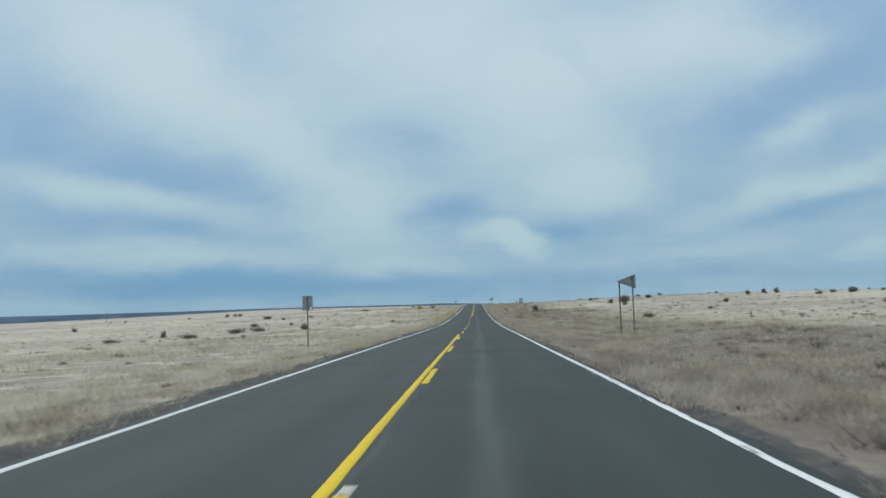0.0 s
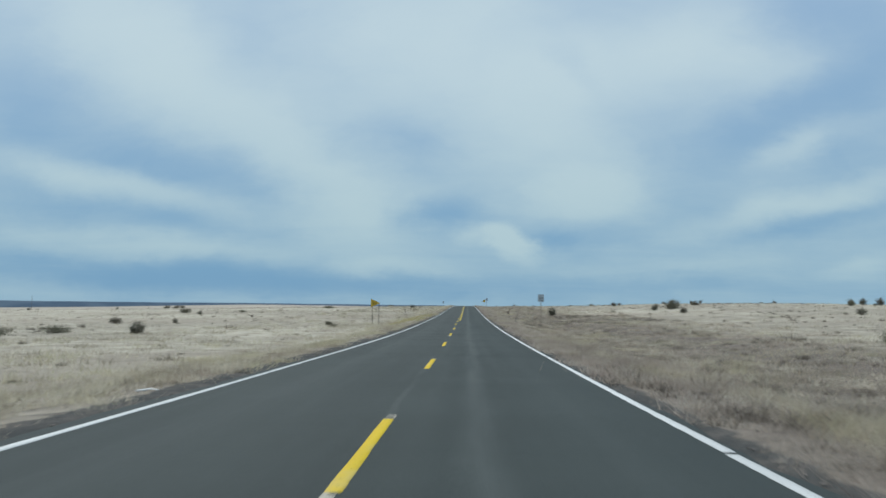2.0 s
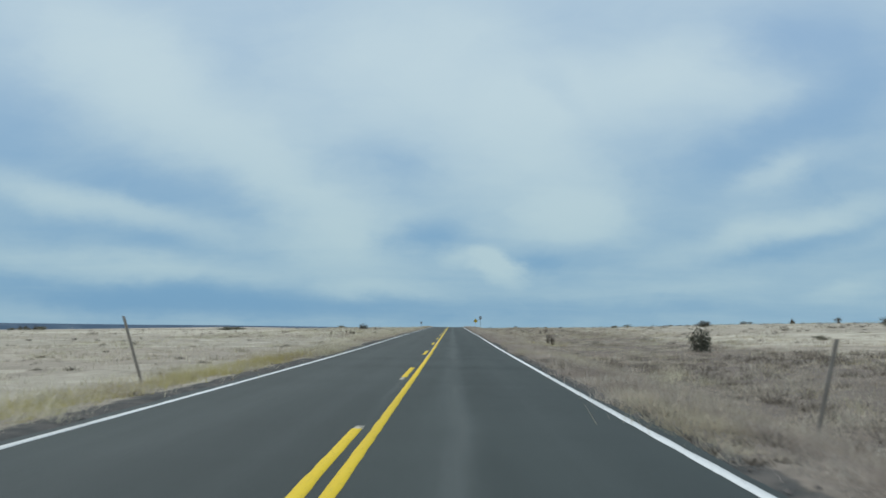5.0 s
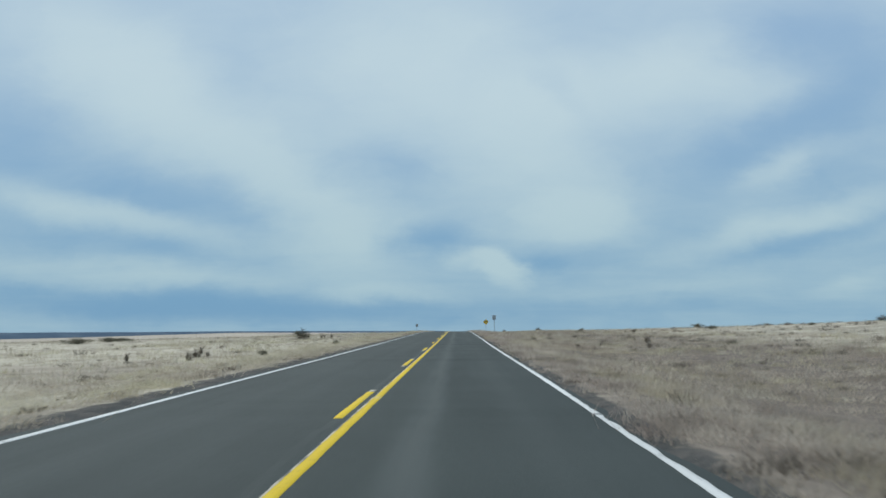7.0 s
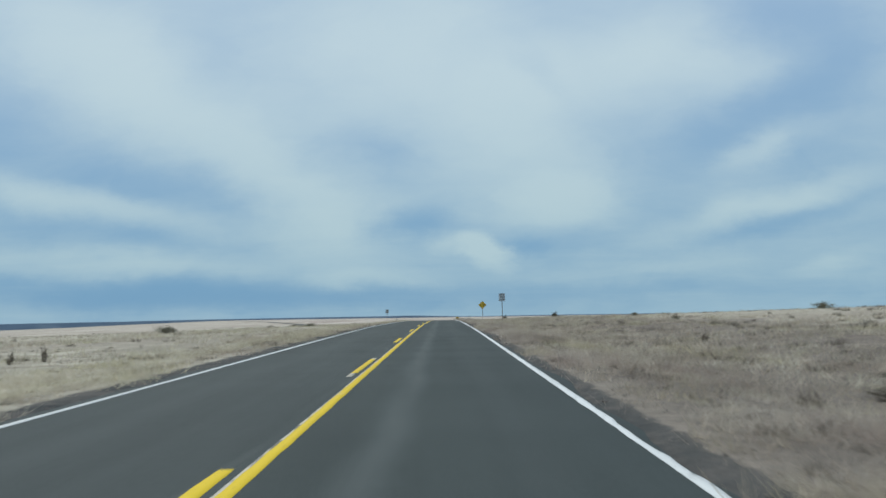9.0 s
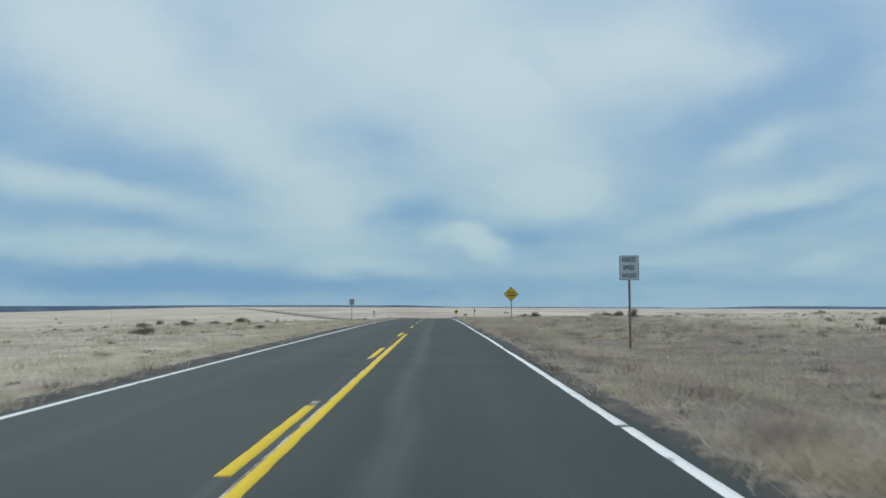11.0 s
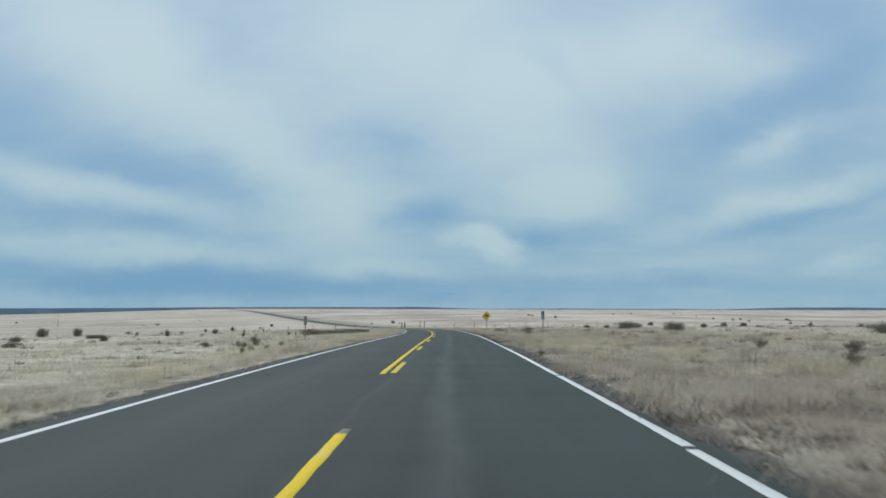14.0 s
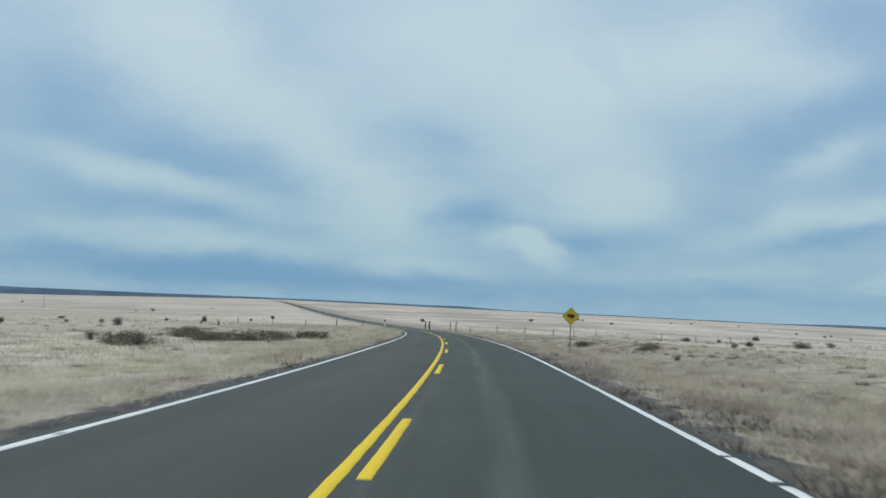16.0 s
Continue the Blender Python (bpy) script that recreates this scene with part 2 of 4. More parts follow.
earth = N.mix(N.step(small, 0.35, 0.7), (0.140, 0.121, 0.103), (0.235, 0.206, 0.176))
col = N.mix(N.step(level, 0.1, 0.8, 0.0, 0.88), col, earth)
# Darker soil colour in the strips where verge grass grows.
grass_mask = N.n("ShaderNodeAttribute")
grass_mask.attribute_name = "grass_strip"
soil = N.mix(N.step(lumpy0, 0.36, 0.66), (0.092, 0.080, 0.072), (0.168, 0.145, 0.126))
col = N.mix(N.math("MULTIPLY", grass_mask.outputs["Fac"], N.step(fuzz, 0.30, 0.62, 1.0, 0.55)), col, soil)
grit = N.n("ShaderNodeAttribute")
grit.attribute_name = "gravel"
stone = N.noise(N.pos, 24.0, 4.0, 0.75)
lumpy = N.noise(plan, 1.3, 6.0, 0.7)
rock = N.mix(N.step(lumpy, 0.38, 0.66), (0.062, 0.066, 0.065), (0.120, 0.113, 0.104))
rock = N.mix(N.step(stone, 0.56, 0.76, 0.0, 0.6), rock, (0.165, 0.155, 0.142))
level = N.math("ADD", grit.outputs["Fac"], N.math("MULTIPLY", N.math("SUBTRACT", lumpy, 0.5), 1.5))
col = N.mix(N.step(level, 0.38, 0.62), col, rock)
N.link(col, N.b.inputs["Base Color"])
bump(N, N.math("ADD", N.math("MULTIPLY", mott, -1.6), N.math("ADD", small, N.math("MULTIPLY", stone, 0.15))), 0.7, 0.25)
SOIL = N.m

def plant(name, low, high, third, patch_scale=0.12, thin=0.0):
    """Leaves or blades that differ from one to the next and from place to place."""
    N = material(name, 0.85, 0, 0.15)
    r = N.n("ShaderNodeNewGeometry").outputs["Random Per Island"]
    plan = N.mapping(N.pos, scale=(1, 1, 0))
    place = N.noise(plan, patch_scale, 4.0, 0.6)
    if thin:
        clump = N.step(N.noise(N.mapping(plan, loc=(9, 4, 0)), 1.5, 3.0, 0.6), 0.38, 0.62)
        r = N.math("ADD", N.math("MULTIPLY", r, 0.3), N.math("MULTIPLY", clump, 0.7))
    col = N.mix(r, low, high)
    col = N.mix(N.step(place, 0.46, 0.58, 0.0, 0.9), col, third)
    if thin:
        tint = N.noise(N.mapping(plan, loc=(2, 15, 0), scale=(1.6, 0.7, 1)), 0.22, 4.0, 0.6)
        col = N.mix(N.step(tint, 0.50, 0.62, 0.0, 0.45), col, tuple(0.5 * (p + q) * k for p, q, k in zip(low, high, (0.93, 0.95, 0.72))))
        col = N.mix(N.step(tint, 0.46, 0.36, 0.0, 0.45), col, tuple(0.5 * (p + q) * k for p, q, k in zip(low, high, (0.70, 0.62, 0.64))))
    N.link(col, N.b.inputs["Base Color"])
    if thin:
        glow = N.n("ShaderNodeBsdfTranslucent")
        N.link(col, glow.inputs["Color"])
        both = N.n("ShaderNodeMixShader")
        both.inputs[0].default_value = thin
        N.link(N.b.outputs[0], both.inputs[1])
        N.link(glow.outputs[0], both.inputs[2])
        N.link(both.outputs[0], N.out.inputs[0])
    return N.m


STRAW = plant("dry_grass", (0.399, 0.37, 0.299), (0.685, 0.645, 0.521), (0.266, 0.24, 0.187), 0.5, 0.6)
VERGE_STRAW = plant("verge_grass", (0.447, 0.41, 0.322), (0.657, 0.615, 0.491), (0.304, 0.27, 0.202), 0.6, 0.6)
BROWN_STRAW = plant("brown_grass", (0.425, 0.376, 0.302), (0.70, 0.630, 0.510), (0.300, 0.260, 0.210), 0.5, 0.6)
VERGE_BROWN = plant("tan_grass", (0.400, 0.353, 0.300), (0.585, 0.525, 0.447), (0.300, 0.260, 0.222), 0.5, 0.6)
DUN_STRAW = plant("dun_grass", (0.380, 0.338, 0.280), (0.65, 0.580, 0.480), (0.265, 0.232, 0.192), 0.5, 0.6)
OLIVE = plant("olive_grass", (0.36, 0.32, 0.13), (0.50, 0.45, 0.20), (0.40, 0.35, 0.15), 0.12, 0.6)
WEED = plant("brown_weed", (0.115, 0.098, 0.079), (0.25, 0.212, 0.172), (0.17, 0.145, 0.117))
LEAF = plant("shrub_leaf", (0.072, 0.074, 0.055), (0.155, 0.148, 0.110), (0.130, 0.115, 0.088), 0.4)
SAGE = plant("sage_leaf", (0.135, 0.134, 0.095), (0.245, 0.232, 0.168), (0.20, 0.182, 0.135), 0.4)
BARK = plant("shrub_bark", (0.10, 0.082, 0.062), (0.18, 0.15, 0.115), (0.13, 0.10, 0.08))


def coated(name, colour, rough=0.45, metal=0.0, spots=0.12, dark=None):
    """Painted or bare sheet metal and wood with a little dirt and fading."""
    N = material(name, rough, metal, 0.4)
    a = N.noise(N.pos, 3.0, 5.0, 0.6)
    b = N.noise(N.mapping(N.pos, scale=(6, 6, 1)), 9.0, 4.0, 0.65)
    low = dark or tuple(q * 0.72 for q in colour)
    col = N.mix(N.step(a, 0.35, 0.7, 0.0, 0.6), colour, low)
    col = N.mix(N.step(b, 0.55, 0.8, 0.0, spots * 3), col, low)
    N.link(col, N.b.inputs["Base Color"])
    bump(N, b, 0.15, 0.003)
    return N.m


STONE = plant("loose_stone", (0.10, 0.092, 0.086), (0.26, 0.235, 0.21), (0.17, 0.15, 0.13), 0.8)
SIGN_WHITE = coated("sign_white", (0.51, 0.58, 0.62))
SIGN_YELLOW = coated("sign_yellow", (0.66, 0.44, 0.03))
SIGN_GREEN = coated("sign_green", (0.014, 0.125, 0.115))
SIGN_BLACK = coated("sign_black", (0.025, 0.026, 0.028))
SIGN_BACK = coated("bare_aluminium", (0.31, 0.345, 0.36), 0.55, 0.25)
STEEL = coated("weathered_steel_post", (0.30, 0.265, 0.225), 0.7, 0.0, 0.25, (0.17, 0.14, 0.115))
GALVANISED = coated("galvanised_post", (0.36, 0.37, 0.375), 0.55, 0.2, 0.2, (0.26, 0.265, 0.27))
WOOD = coated("weathered_wood", (0.20, 0.17, 0.145), 0.9, 0, 0.3, (0.10, 0.085, 0.07))
STICKER = coated("white_sticker", (0.82, 0.83, 0.83))
# Skyline woods: the blue of distance haze is put into the base colour.
N = material("haze_blue_woodland", 1.0, 0, 0.0)
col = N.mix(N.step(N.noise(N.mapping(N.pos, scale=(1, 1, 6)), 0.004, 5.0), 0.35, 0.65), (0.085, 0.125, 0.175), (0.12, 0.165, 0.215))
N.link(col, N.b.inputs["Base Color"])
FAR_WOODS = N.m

# ---------------------------------------------------------------- the lie of the land
ROAD_Z = [0.00, -0.15, -0.46, -0.83, -1.19, -1.54, -1.81, -1.95, -1.99, -1.98, -1.91, -1.77, -1.63, -1.51, -1.39, -1.25, -1.11, -1.04, -1.09, -1.19, -1.34, -1.58, -1.86, -2.24, -2.72, -3.23, -3.70, -4.22, -4.78, -5.35, -5.92, -6.47, -7.00]
ROAD_Y = [-20 + 20 * i for i in range(len(ROAD_Z))]
ROAD_Y = [-5000, -400, -100] + ROAD_Y + [650, 690, 750, 850, 1100, 1500, 2600, 5000]
ROAD_Z = [-14, 2.5, 0.9] + ROAD_Z + [-7.65, -8.4, -9.1, -9.6, -10.0, -10.6, -15.5, -26]
CURVE_Y, CURVE_R, CURVE_A = 461.0, 800.0, 0.295      # the bend to the left
HALF = {-1: 3.20, 1: 3.24}                          # from the centre to the middle of each edge line


def slopes(xs, ys):
    d = np.diff(ys) / np.diff(xs)
    return np.concatenate([[d[0]], (d[:-1] + d[1:]) / 2, [d[-1]]])


RY, RZ = np.array(ROAD_Y, float), np.array(ROAD_Z, float)
RS = slopes(RY, RZ)


def road_z(y):
    y = np.asarray(y, float)
    i = np.clip(np.searchsorted(RY, y) - 1, 0, len(RY) - 2)
    w = RY[i + 1] - RY[i]
    t = (y - RY[i]) / w
    h00, h10, h01, h11 = 2 * t**3 - 3 * t**2 + 1, t**3 - 2 * t**2 + t, -2 * t**3 + 3 * t**2, t**3 - t**2
    return h00 * RZ[i] + h10 * w * RS[i] + h01 * RZ[i + 1] + h11 * w * RS[i + 1]


def centre_x(y):
    y = np.asarray(y, float)
    end = CURVE_Y + CURVE_R * math.sin(CURVE_A)
    d = np.clip(y - CURVE_Y, 0, end - CURVE_Y)
    arc = np.sqrt(CURVE_R**2 - d**2) - CURVE_R
    return arc - np.maximum(y - end, 0) * math.tan(CURVE_A)


def turn(y):
    return np.arcsin(np.clip((np.asarray(y, float) - CURVE_Y) / CURVE_R, 0, math.sin(CURVE_A)))


def smooth(t):
    t = np.clip(t, 0, 1)
    return t * t * (3 - 2 * t)


def patchy(x, y, size, seed):
    """Smooth random values from 0 to 1 that change over about size metres."""
    table = np.random.default_rng(seed).uniform(0, 1, (128, 128))
    gx, gy = x / size, y / size
    ix, iy = np.floor(gx).astype(int), np.floor(gy).astype(int)
    fx, fy = smooth(gx - ix), smooth(gy - iy)
    at = lambda a, b: table[a % 128, b % 128]
    return (at(ix, iy) * (1 - fx) + at(ix + 1, iy) * fx) * (1 - fy) + (at(ix, iy + 1) * (1 - fx) + at(ix + 1, iy + 1) * fx) * fy


DITCH_Y = np.array([-100, 54, 110, 155, 200, 260, 349, 392, 472, 518, 640, 900])
DITCH_R = np.array([-0.15, -0.15, -0.45, -0.85, -0.5, -0.35, -0.33, -0.2, -0.12, -0.8, -0.6, -0.4])
DITCH_L = np.array([-0.4, -0.4, -0.6, -0.75, -0.55, -0.4, -0.4, -0.45, -0.42, -0.4, -0.4, -0.4])


def lumps(x, y):
    return (0.5 * np.sin(x * 0.071 + 1.3 * np.sin(y * 0.033)) * np.sin(y * 0.052 + 0.7 * np.sin(x * 0.041))
            + 0.3 * np.sin(x * 0.19 + y * 0.11) * np.sin(y * 0.17 - x * 0.07 + 1.0)
            + 0.2 * np.sin(x * 0.43 - y * 0.31) * np.sin(y * 0.39 + x * 0.23))


def ground_z(x, y):
    x, y = np.asarray(x, float), np.asarray(y, float)
    u = (x - centre_x(y)) * np.cos(turn(y))
    a = np.abs(u)
    ditch = np.where(u > 0, np.interp(y, DITCH_Y, DITCH_R), np.interp(y, DITCH_Y, DITCH_L))
    z = road_z(y) - 0.13 + 0.10 * smooth((a - 3.2) / 0.45) + (ditch + 0.03) * smooth((a - 3.9) / 4.5)
    hill = 1.95 * np.exp(-((y - 240) / 115.0) ** 2)
    z = z + np.where(u > 0, (hill + 0.35) * smooth((u - 9) / 66) - 0.8 * ditch * smooth((u - 10) / 9) - 0.004 * np.maximum(u - 120, 0) + 0.2 * smooth((u - 8) / 8) * smooth((y - 380) / 30) * (1 - smooth((y - 560) / 60)), -0.021 * np.maximum(a - 12, 0) - 0.007 * np.maximum(a - 160, 0) + 0.014 * np.maximum(a - 1100, 0))
    z = z - 0.11 * np.exp(-((y - 392) / 9) ** 2 - ((u - 8) / 2.2) ** 2) - 0.18 * np.exp(-((y - 54) / 9) ** 2 - ((u + 9) / 2.6) ** 2)
    return z + 0.16 * lumps(x, y) * smooth((a - 6) / 14) + 0.6 * np.sin(x * 0.011 + 2) * np.sin(y * 0.009) * smooth((a - 40) / 200)


# ---------------------------------------------------------------- mesh helpers


def mesh_object(name, verts, faces, mat, parent=None, shade=False):
    me = bpy.data.meshes.new(name)
    me.from_pydata([tuple(v) for v in verts], [], [tuple(f) for f in faces])
    me.materials.append(mat)
    if shade:
        me.polygons.foreach_set("use_smooth", [True] * len(me.polygons))
    me.update()
    ob = new(name, me)
    if parent:
        ob.parent = parent
    return ob


def part(name, bm, mat, parent, label=""):
    me = bpy.data.meshes.new(name)
    bm.to_mesh(me)
    bm.free()
    me.materials.append(mat)
    ob = new(name, me)
    ob.parent = parent
    return tagged(ob, label)


def soup(name, tris, mat, parent=None):
    """One mesh from an array of triangles, n x 3 x 3."""
    n = len(tris)
    me = bpy.data.meshes.new(name)
    me.vertices.add(n * 3)
    me.vertices.foreach_set("co", np.ascontiguousarray(tris, dtype=np.float32).ravel())
    me.loops.add(n * 3)
    me.loops.foreach_set("vertex_index", np.arange(n * 3, dtype=np.int32))
    me.polygons.add(n)
    me.polygons.foreach_set("loop_start", np.arange(0, n * 3, 3, dtype=np.int32))
    me.update(calc_edges=True)
    me.materials.append(mat)
    ob = new(name, me)
    if parent:
        ob.parent = parent
    return ob


def grid_object(name, P, mat, parent=None):
    """A sheet from an array of points, rows x columns x 3."""
    r, c = P.shape[:2]
    idx = np.arange(r * c).reshape(r, c)
    f = np.stack([idx[:-1, :-1], idx[:-1, 1:], idx[1:, 1:], idx[1:, :-1]], -1).reshape(-1, 4)
    return mesh_object(name, P.reshape(-1, 3), f, mat, parent, True)


# ---------------------------------------------------------------- ground, road, markings
side = [2.0, 3.3, 3.7, 4.0, 4.6, 5.5, 6.8, 8.4, 10, 12.5, 16, 20, 25, 31, 38, 47, 58, 72, 90, 115, 150, 200, 280, 400, 600, 900, 1400, 2200, 3300, 4900]
us = np.array([-v for v in side[::-1]] + [0] + side)
ys = np.concatenate([[-4900, -3000, -1500, -700, -350, -180, -100, -60, -40, -25], np.arange(-15, 700, 4.0), np.arange(700, 1500, 30.0), [1600, 1800, 2100, 2500, 3000, 3600, 4300, 5200]])
uu, yy = np.meshgrid(us, ys)
xx = uu + centre_x(yy)


def bareness(u, y):
    """How thin the grass cover is: a worn strip beyond the verge on one side, bare earth beside the asphalt on the other."""
    strip = smooth((u - 5.5) / 2.5) * (1 - smooth((u - 16) / (8 + 4 * np.sin(y * 0.021 + 0.6)))) * (0.85 - 0.65 * smooth((y - 370) / 60))
    strip = np.maximum(strip, 1.0 * np.exp(-((y - 168) / 30) ** 2 - ((u - 15) / 10) ** 2))
    return np.where(u > 0, strip, 0.35 - 0.8 * smooth((-u - 3.9) / 1.0))


ground = grid_object("ground", np.stack([xx, yy, ground_z(xx, yy)], -1), SOIL)
bare = np.maximum(bareness(uu, yy), np.where(uu > 0, (0.85 - 0.6 * smooth((yy - 370) / 60)) * (1 - smooth((uu - 9) / 16)), 0))
gravel = np.where(uu > 0, 1.0 - smooth((uu - 3.45 - 0.1 * smooth((yy - 395) / 60)) / (0.62 + 0.3 * smooth((yy - 395) / 60))), 1.0 - smooth((-uu - 3.62 + 0.22 * smooth((yy - 395) / 30)) / 0.9))
layer = ground.data.attributes.new("gravel", "FLOAT", "POINT")
layer.data.foreach_set("value", np.clip(gravel, 0, 1).ravel())
# Mask for far scrub and its painted-in haze, growing along the road.
brush = smooth((yy - 500) / 180) * np.where(uu > 20, 0.85, 0.45)
layer = ground.data.attributes.new("brush", "FLOAT", "POINT")
layer.data.foreach_set("value", np.clip(brush, 0, 1).ravel())
grass_strip = np.where(uu > 0, smooth((uu - 3.9) / 0.8) * (1 - smooth((uu - 12) / 10)) * (0.78 - 0.2 * smooth((yy - 395) / 40)), smooth((-uu - 3.9) / 0.5) * (0.55 - 0.45 * smooth((-uu - 4.6) / 2.5)) * (1 - smooth((-uu - 9) / 8)))
layer = ground.data.attributes.new("grass_strip", "FLOAT", "POINT")
layer.data.foreach_set("value", np.clip(grass_strip, 0, 1).ravel())
layer = ground.data.attributes.new("bare", "FLOAT", "POINT")
layer.data.foreach_set("value", np.clip(bare, 0, 1).ravel())
tagged(ground, "pale dry prairie with bare brown soil patches", "ground", kind="structure")


def ribbon(y, left, right, lift):
    """A strip along the road between two offsets from its centre line (arrays over y)."""
    c, s = np.cos(turn(y)), np.sin(turn(y))
    z = road_z(y) + lift
    rows = [np.stack([centre_x(y) + o * c, y + o * s, z], -1) for o in (left, right)]
    return np.stack(rows, 1)


def thick_ribbon(name, y, left, right, lift, drop, mat, parent=None):
    top = ribbon(y, left, right, lift)
    low = ribbon(y, left - drop * 0.6, right + drop * 0.6, lift - drop)
    return grid_object(name, np.stack([low[:, 0], top[:, 0], top[:, 1], low[:, 1]], 1), mat, parent)


rng = np.random.default_rng(4)
ry = np.concatenate([np.arange(-80, 720, 0.5), np.arange(720, 1560, 12.0)])
rag = lambda n, a: np.convolve(rng.normal(0, a, n + 8), np.ones(4) / 2.0, "same")[4:-4]
road = thick_ribbon("road", ry, -3.44 + rag(len(ry), 0.045), 3.385 + rag(len(ry), 0.05), 0.0, 0.09, ASPHALT)
layer = road.data.attributes.new("across", "FLOAT", "POINT")
layer.data.foreach_set("value", np.tile((-3.53, -3.48, 3.48, 3.53), len(ry)))
tagged(road, "grey two-lane asphalt road with faded wheel tracks", "road", kind="structure")

# edge lines, broken where the surface has cracked through
BREAKS = {-1: (44.4,), 1: (44.2, 51.9, 73.6, 90.0, 131.5, 218.5, 261.6, 330.0, 416.1, 424.7, 449.5, 453.0, 462.6, 474.9, 476.2)}
for sgn in (-1, 1):
    ends = (-80,) + BREAKS[sgn] + (1000,)
    for a, b in zip(ends, ends[1:]):
        y = np.arange(a + 0.04, b - 0.04, 0.12) if b < 700 else np.concatenate([np.arange(a + 0.04, 700, 0.12), np.arange(700, b, 6.0)])
        n = len(y)
        mid = sgn * HALF[sgn] + 0.02 * np.sin(y * 0.13 + sgn) * np.sin(y * 0.021) + 0.012 * math.sin(a * 3.1)
        lost = 1 - 0.22 * smooth((patchy(y, 0 * y + sgn, 0.7, 21) - 0.72) / 0.2) * smooth((patchy(y, 0 * y, 9.0, 22) - 0.45) / 0.2)
        width = (0.056 if sgn > 0 else 0.050) + rag(n, 0.003)
        if sgn > 0:
            crumbled = sum(np.exp(-((y - at) / wide) ** 2) for at, wide in ((17, 5), (216, 5), (271, 3.5), (343, 3), (358.5, 2), (443, 3)))
            lost = np.clip(lost - crumbled * (0.15 + 0.9 * patchy(y, 0 * y, 0.28, 23)), 0.12, 1)
            mid = mid - 0.013 * crumbled * (patchy(y, 0 * y, 0.5, 24) - 0.3)
        thick_ribbon("edge_line", y, mid - width * (lost if sgn < 0 else 1), mid + width * (lost if sgn > 0 else 1), 0.005, 0.006, WHITE_PAINT, road)

DASH_Y, DASH_STEP, DASH_LEN = 71.75, 12.192, 3.75


def stripe(name, y0, y1, at, width, mat=None, lift=0.005):
    n = max(int((y1 - y0) / 0.12), 6)
    y = np.linspace(y0, y1, n)
    w = width / 2 + rag(n, 0.002)
    w[0], w[-1] = w[0] * 0.93, w[-1] * 0.93
    a = at + rag(n, 0.002)
    return thick_ribbon(name, y, a - w, a + w, lift, 0.006, mat or YELLOW_PAINT, road)


worn = random.Random(5)
for k in range(-8, 46):
    y0 = DASH_Y + k * DASH_STEP
    off = -0.065 if y0 < 125 else -0.11 if y0 < 354 else -0.022 if y0 < 420 else -0.13
    stripe("centre_dash", y0, y0 + DASH_LEN, off, 0.118)
    if worn.random() < 0.6:
        stripe("old_paint", y0 + DASH_LEN - 0.05, y0 + DASH_LEN + worn.uniform(0.2, 0.45), off + 0.01, 0.105, OLD_PAINT, 0.0045)
    if worn.random() < 0.4:
        stripe("old_paint", y0 - worn.uniform(0.35, 0.9), y0 + 0.05, off - 0.015, 0.095, OLD_PAINT, 0.0045)
for y0, y1, off in ((-80, 56.6, -0.212), (149.5, 354.6, 0.113), (425.0, 700.0, -0.345)):
    stripe("centre_line", y0, y1, off, 0.112)
stripe("old_paint", 178.0, 345.0, 0.058, 0.05, OLD_PAINT, 0.004)

# ---------------------------------------------------------------- far land on the skyline
az = np.linspace(0, 2 * math.pi, 400)
top = -17.5 + 1.6 * np.sin(az * 5 + 1) + 0.9 * np.sin(az * 17) + 0.5 * np.sin(az * 41 + 2) + 0.3 * np.sin(az * 97)
swing = (az + math.pi) % (2 * math.pi) - math.pi
top = top - 13 * smooth((swing + 0.05) / 0.09) * (1 - smooth((swing - 0.31) / 0.10)) - 5 * smooth((swing - 0.27) / 0.1) * (1 - smooth((swing - 1.4) / 0.3))
ring = []
for rad, lift in ((4520, -150), (4640, 0), (4760, 0.5), (4900, -40)):
    ring.append(np.stack([rad * np.sin(az), 330 + rad * np.cos(az), (top + lift if lift > -30 else np.full(400, -190.0))], -1))
# Its hazy blue comes from the material colour alone.
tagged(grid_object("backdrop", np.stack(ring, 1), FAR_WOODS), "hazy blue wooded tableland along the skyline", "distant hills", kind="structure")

# ---------------------------------------------------------------- signs and posts


def empty(name, x, y, z, rz=0.0):
    ob = new(name)
    ob.matrix_world = pose(x, y, z, 0, 0, rz)
    ob.empty_display_size = 0.2
    return ob


def outline(points, radius, steps=5):
    """A polygon in x, z with its corners rounded."""
    out = []
    n = len(points)
    for i in range(n):
        p, a, b = Vector(points[i]), Vector(points[i - 1]), Vector(points[(i + 1) % n])
        u, v = (a - p).normalized(), (b - p).normalized()
        half = u.angle(v) / 2
        d = radius / math.tan(half)
        c = p + (u + v).normalized() * (radius / math.sin(half))
        s, e = p + u * d - c, p + v * d - c
        for k in range(steps + 1):
            t = k / steps
            q = s.lerp(e, t).normalized() * radius
            out.append(c + q)
    return out


def plate(points, radius, y0, y1):
    bm = bmesh.new()
    o = outline(points, radius)
    a = [bm.verts.new((p.x, y0, p.y)) for p in o]
    b = [bm.verts.new((p.x, y1, p.y)) for p in o]
    bm.faces.new(a)
    bm.faces.new(b[::-1])
    n = len(o)
    for i in range(n):
        bm.faces.new((a[i - 1], a[i], b[i], b[i - 1]))
    bmesh.ops.recalc_face_normals(bm, faces=bm.faces)
    return bm


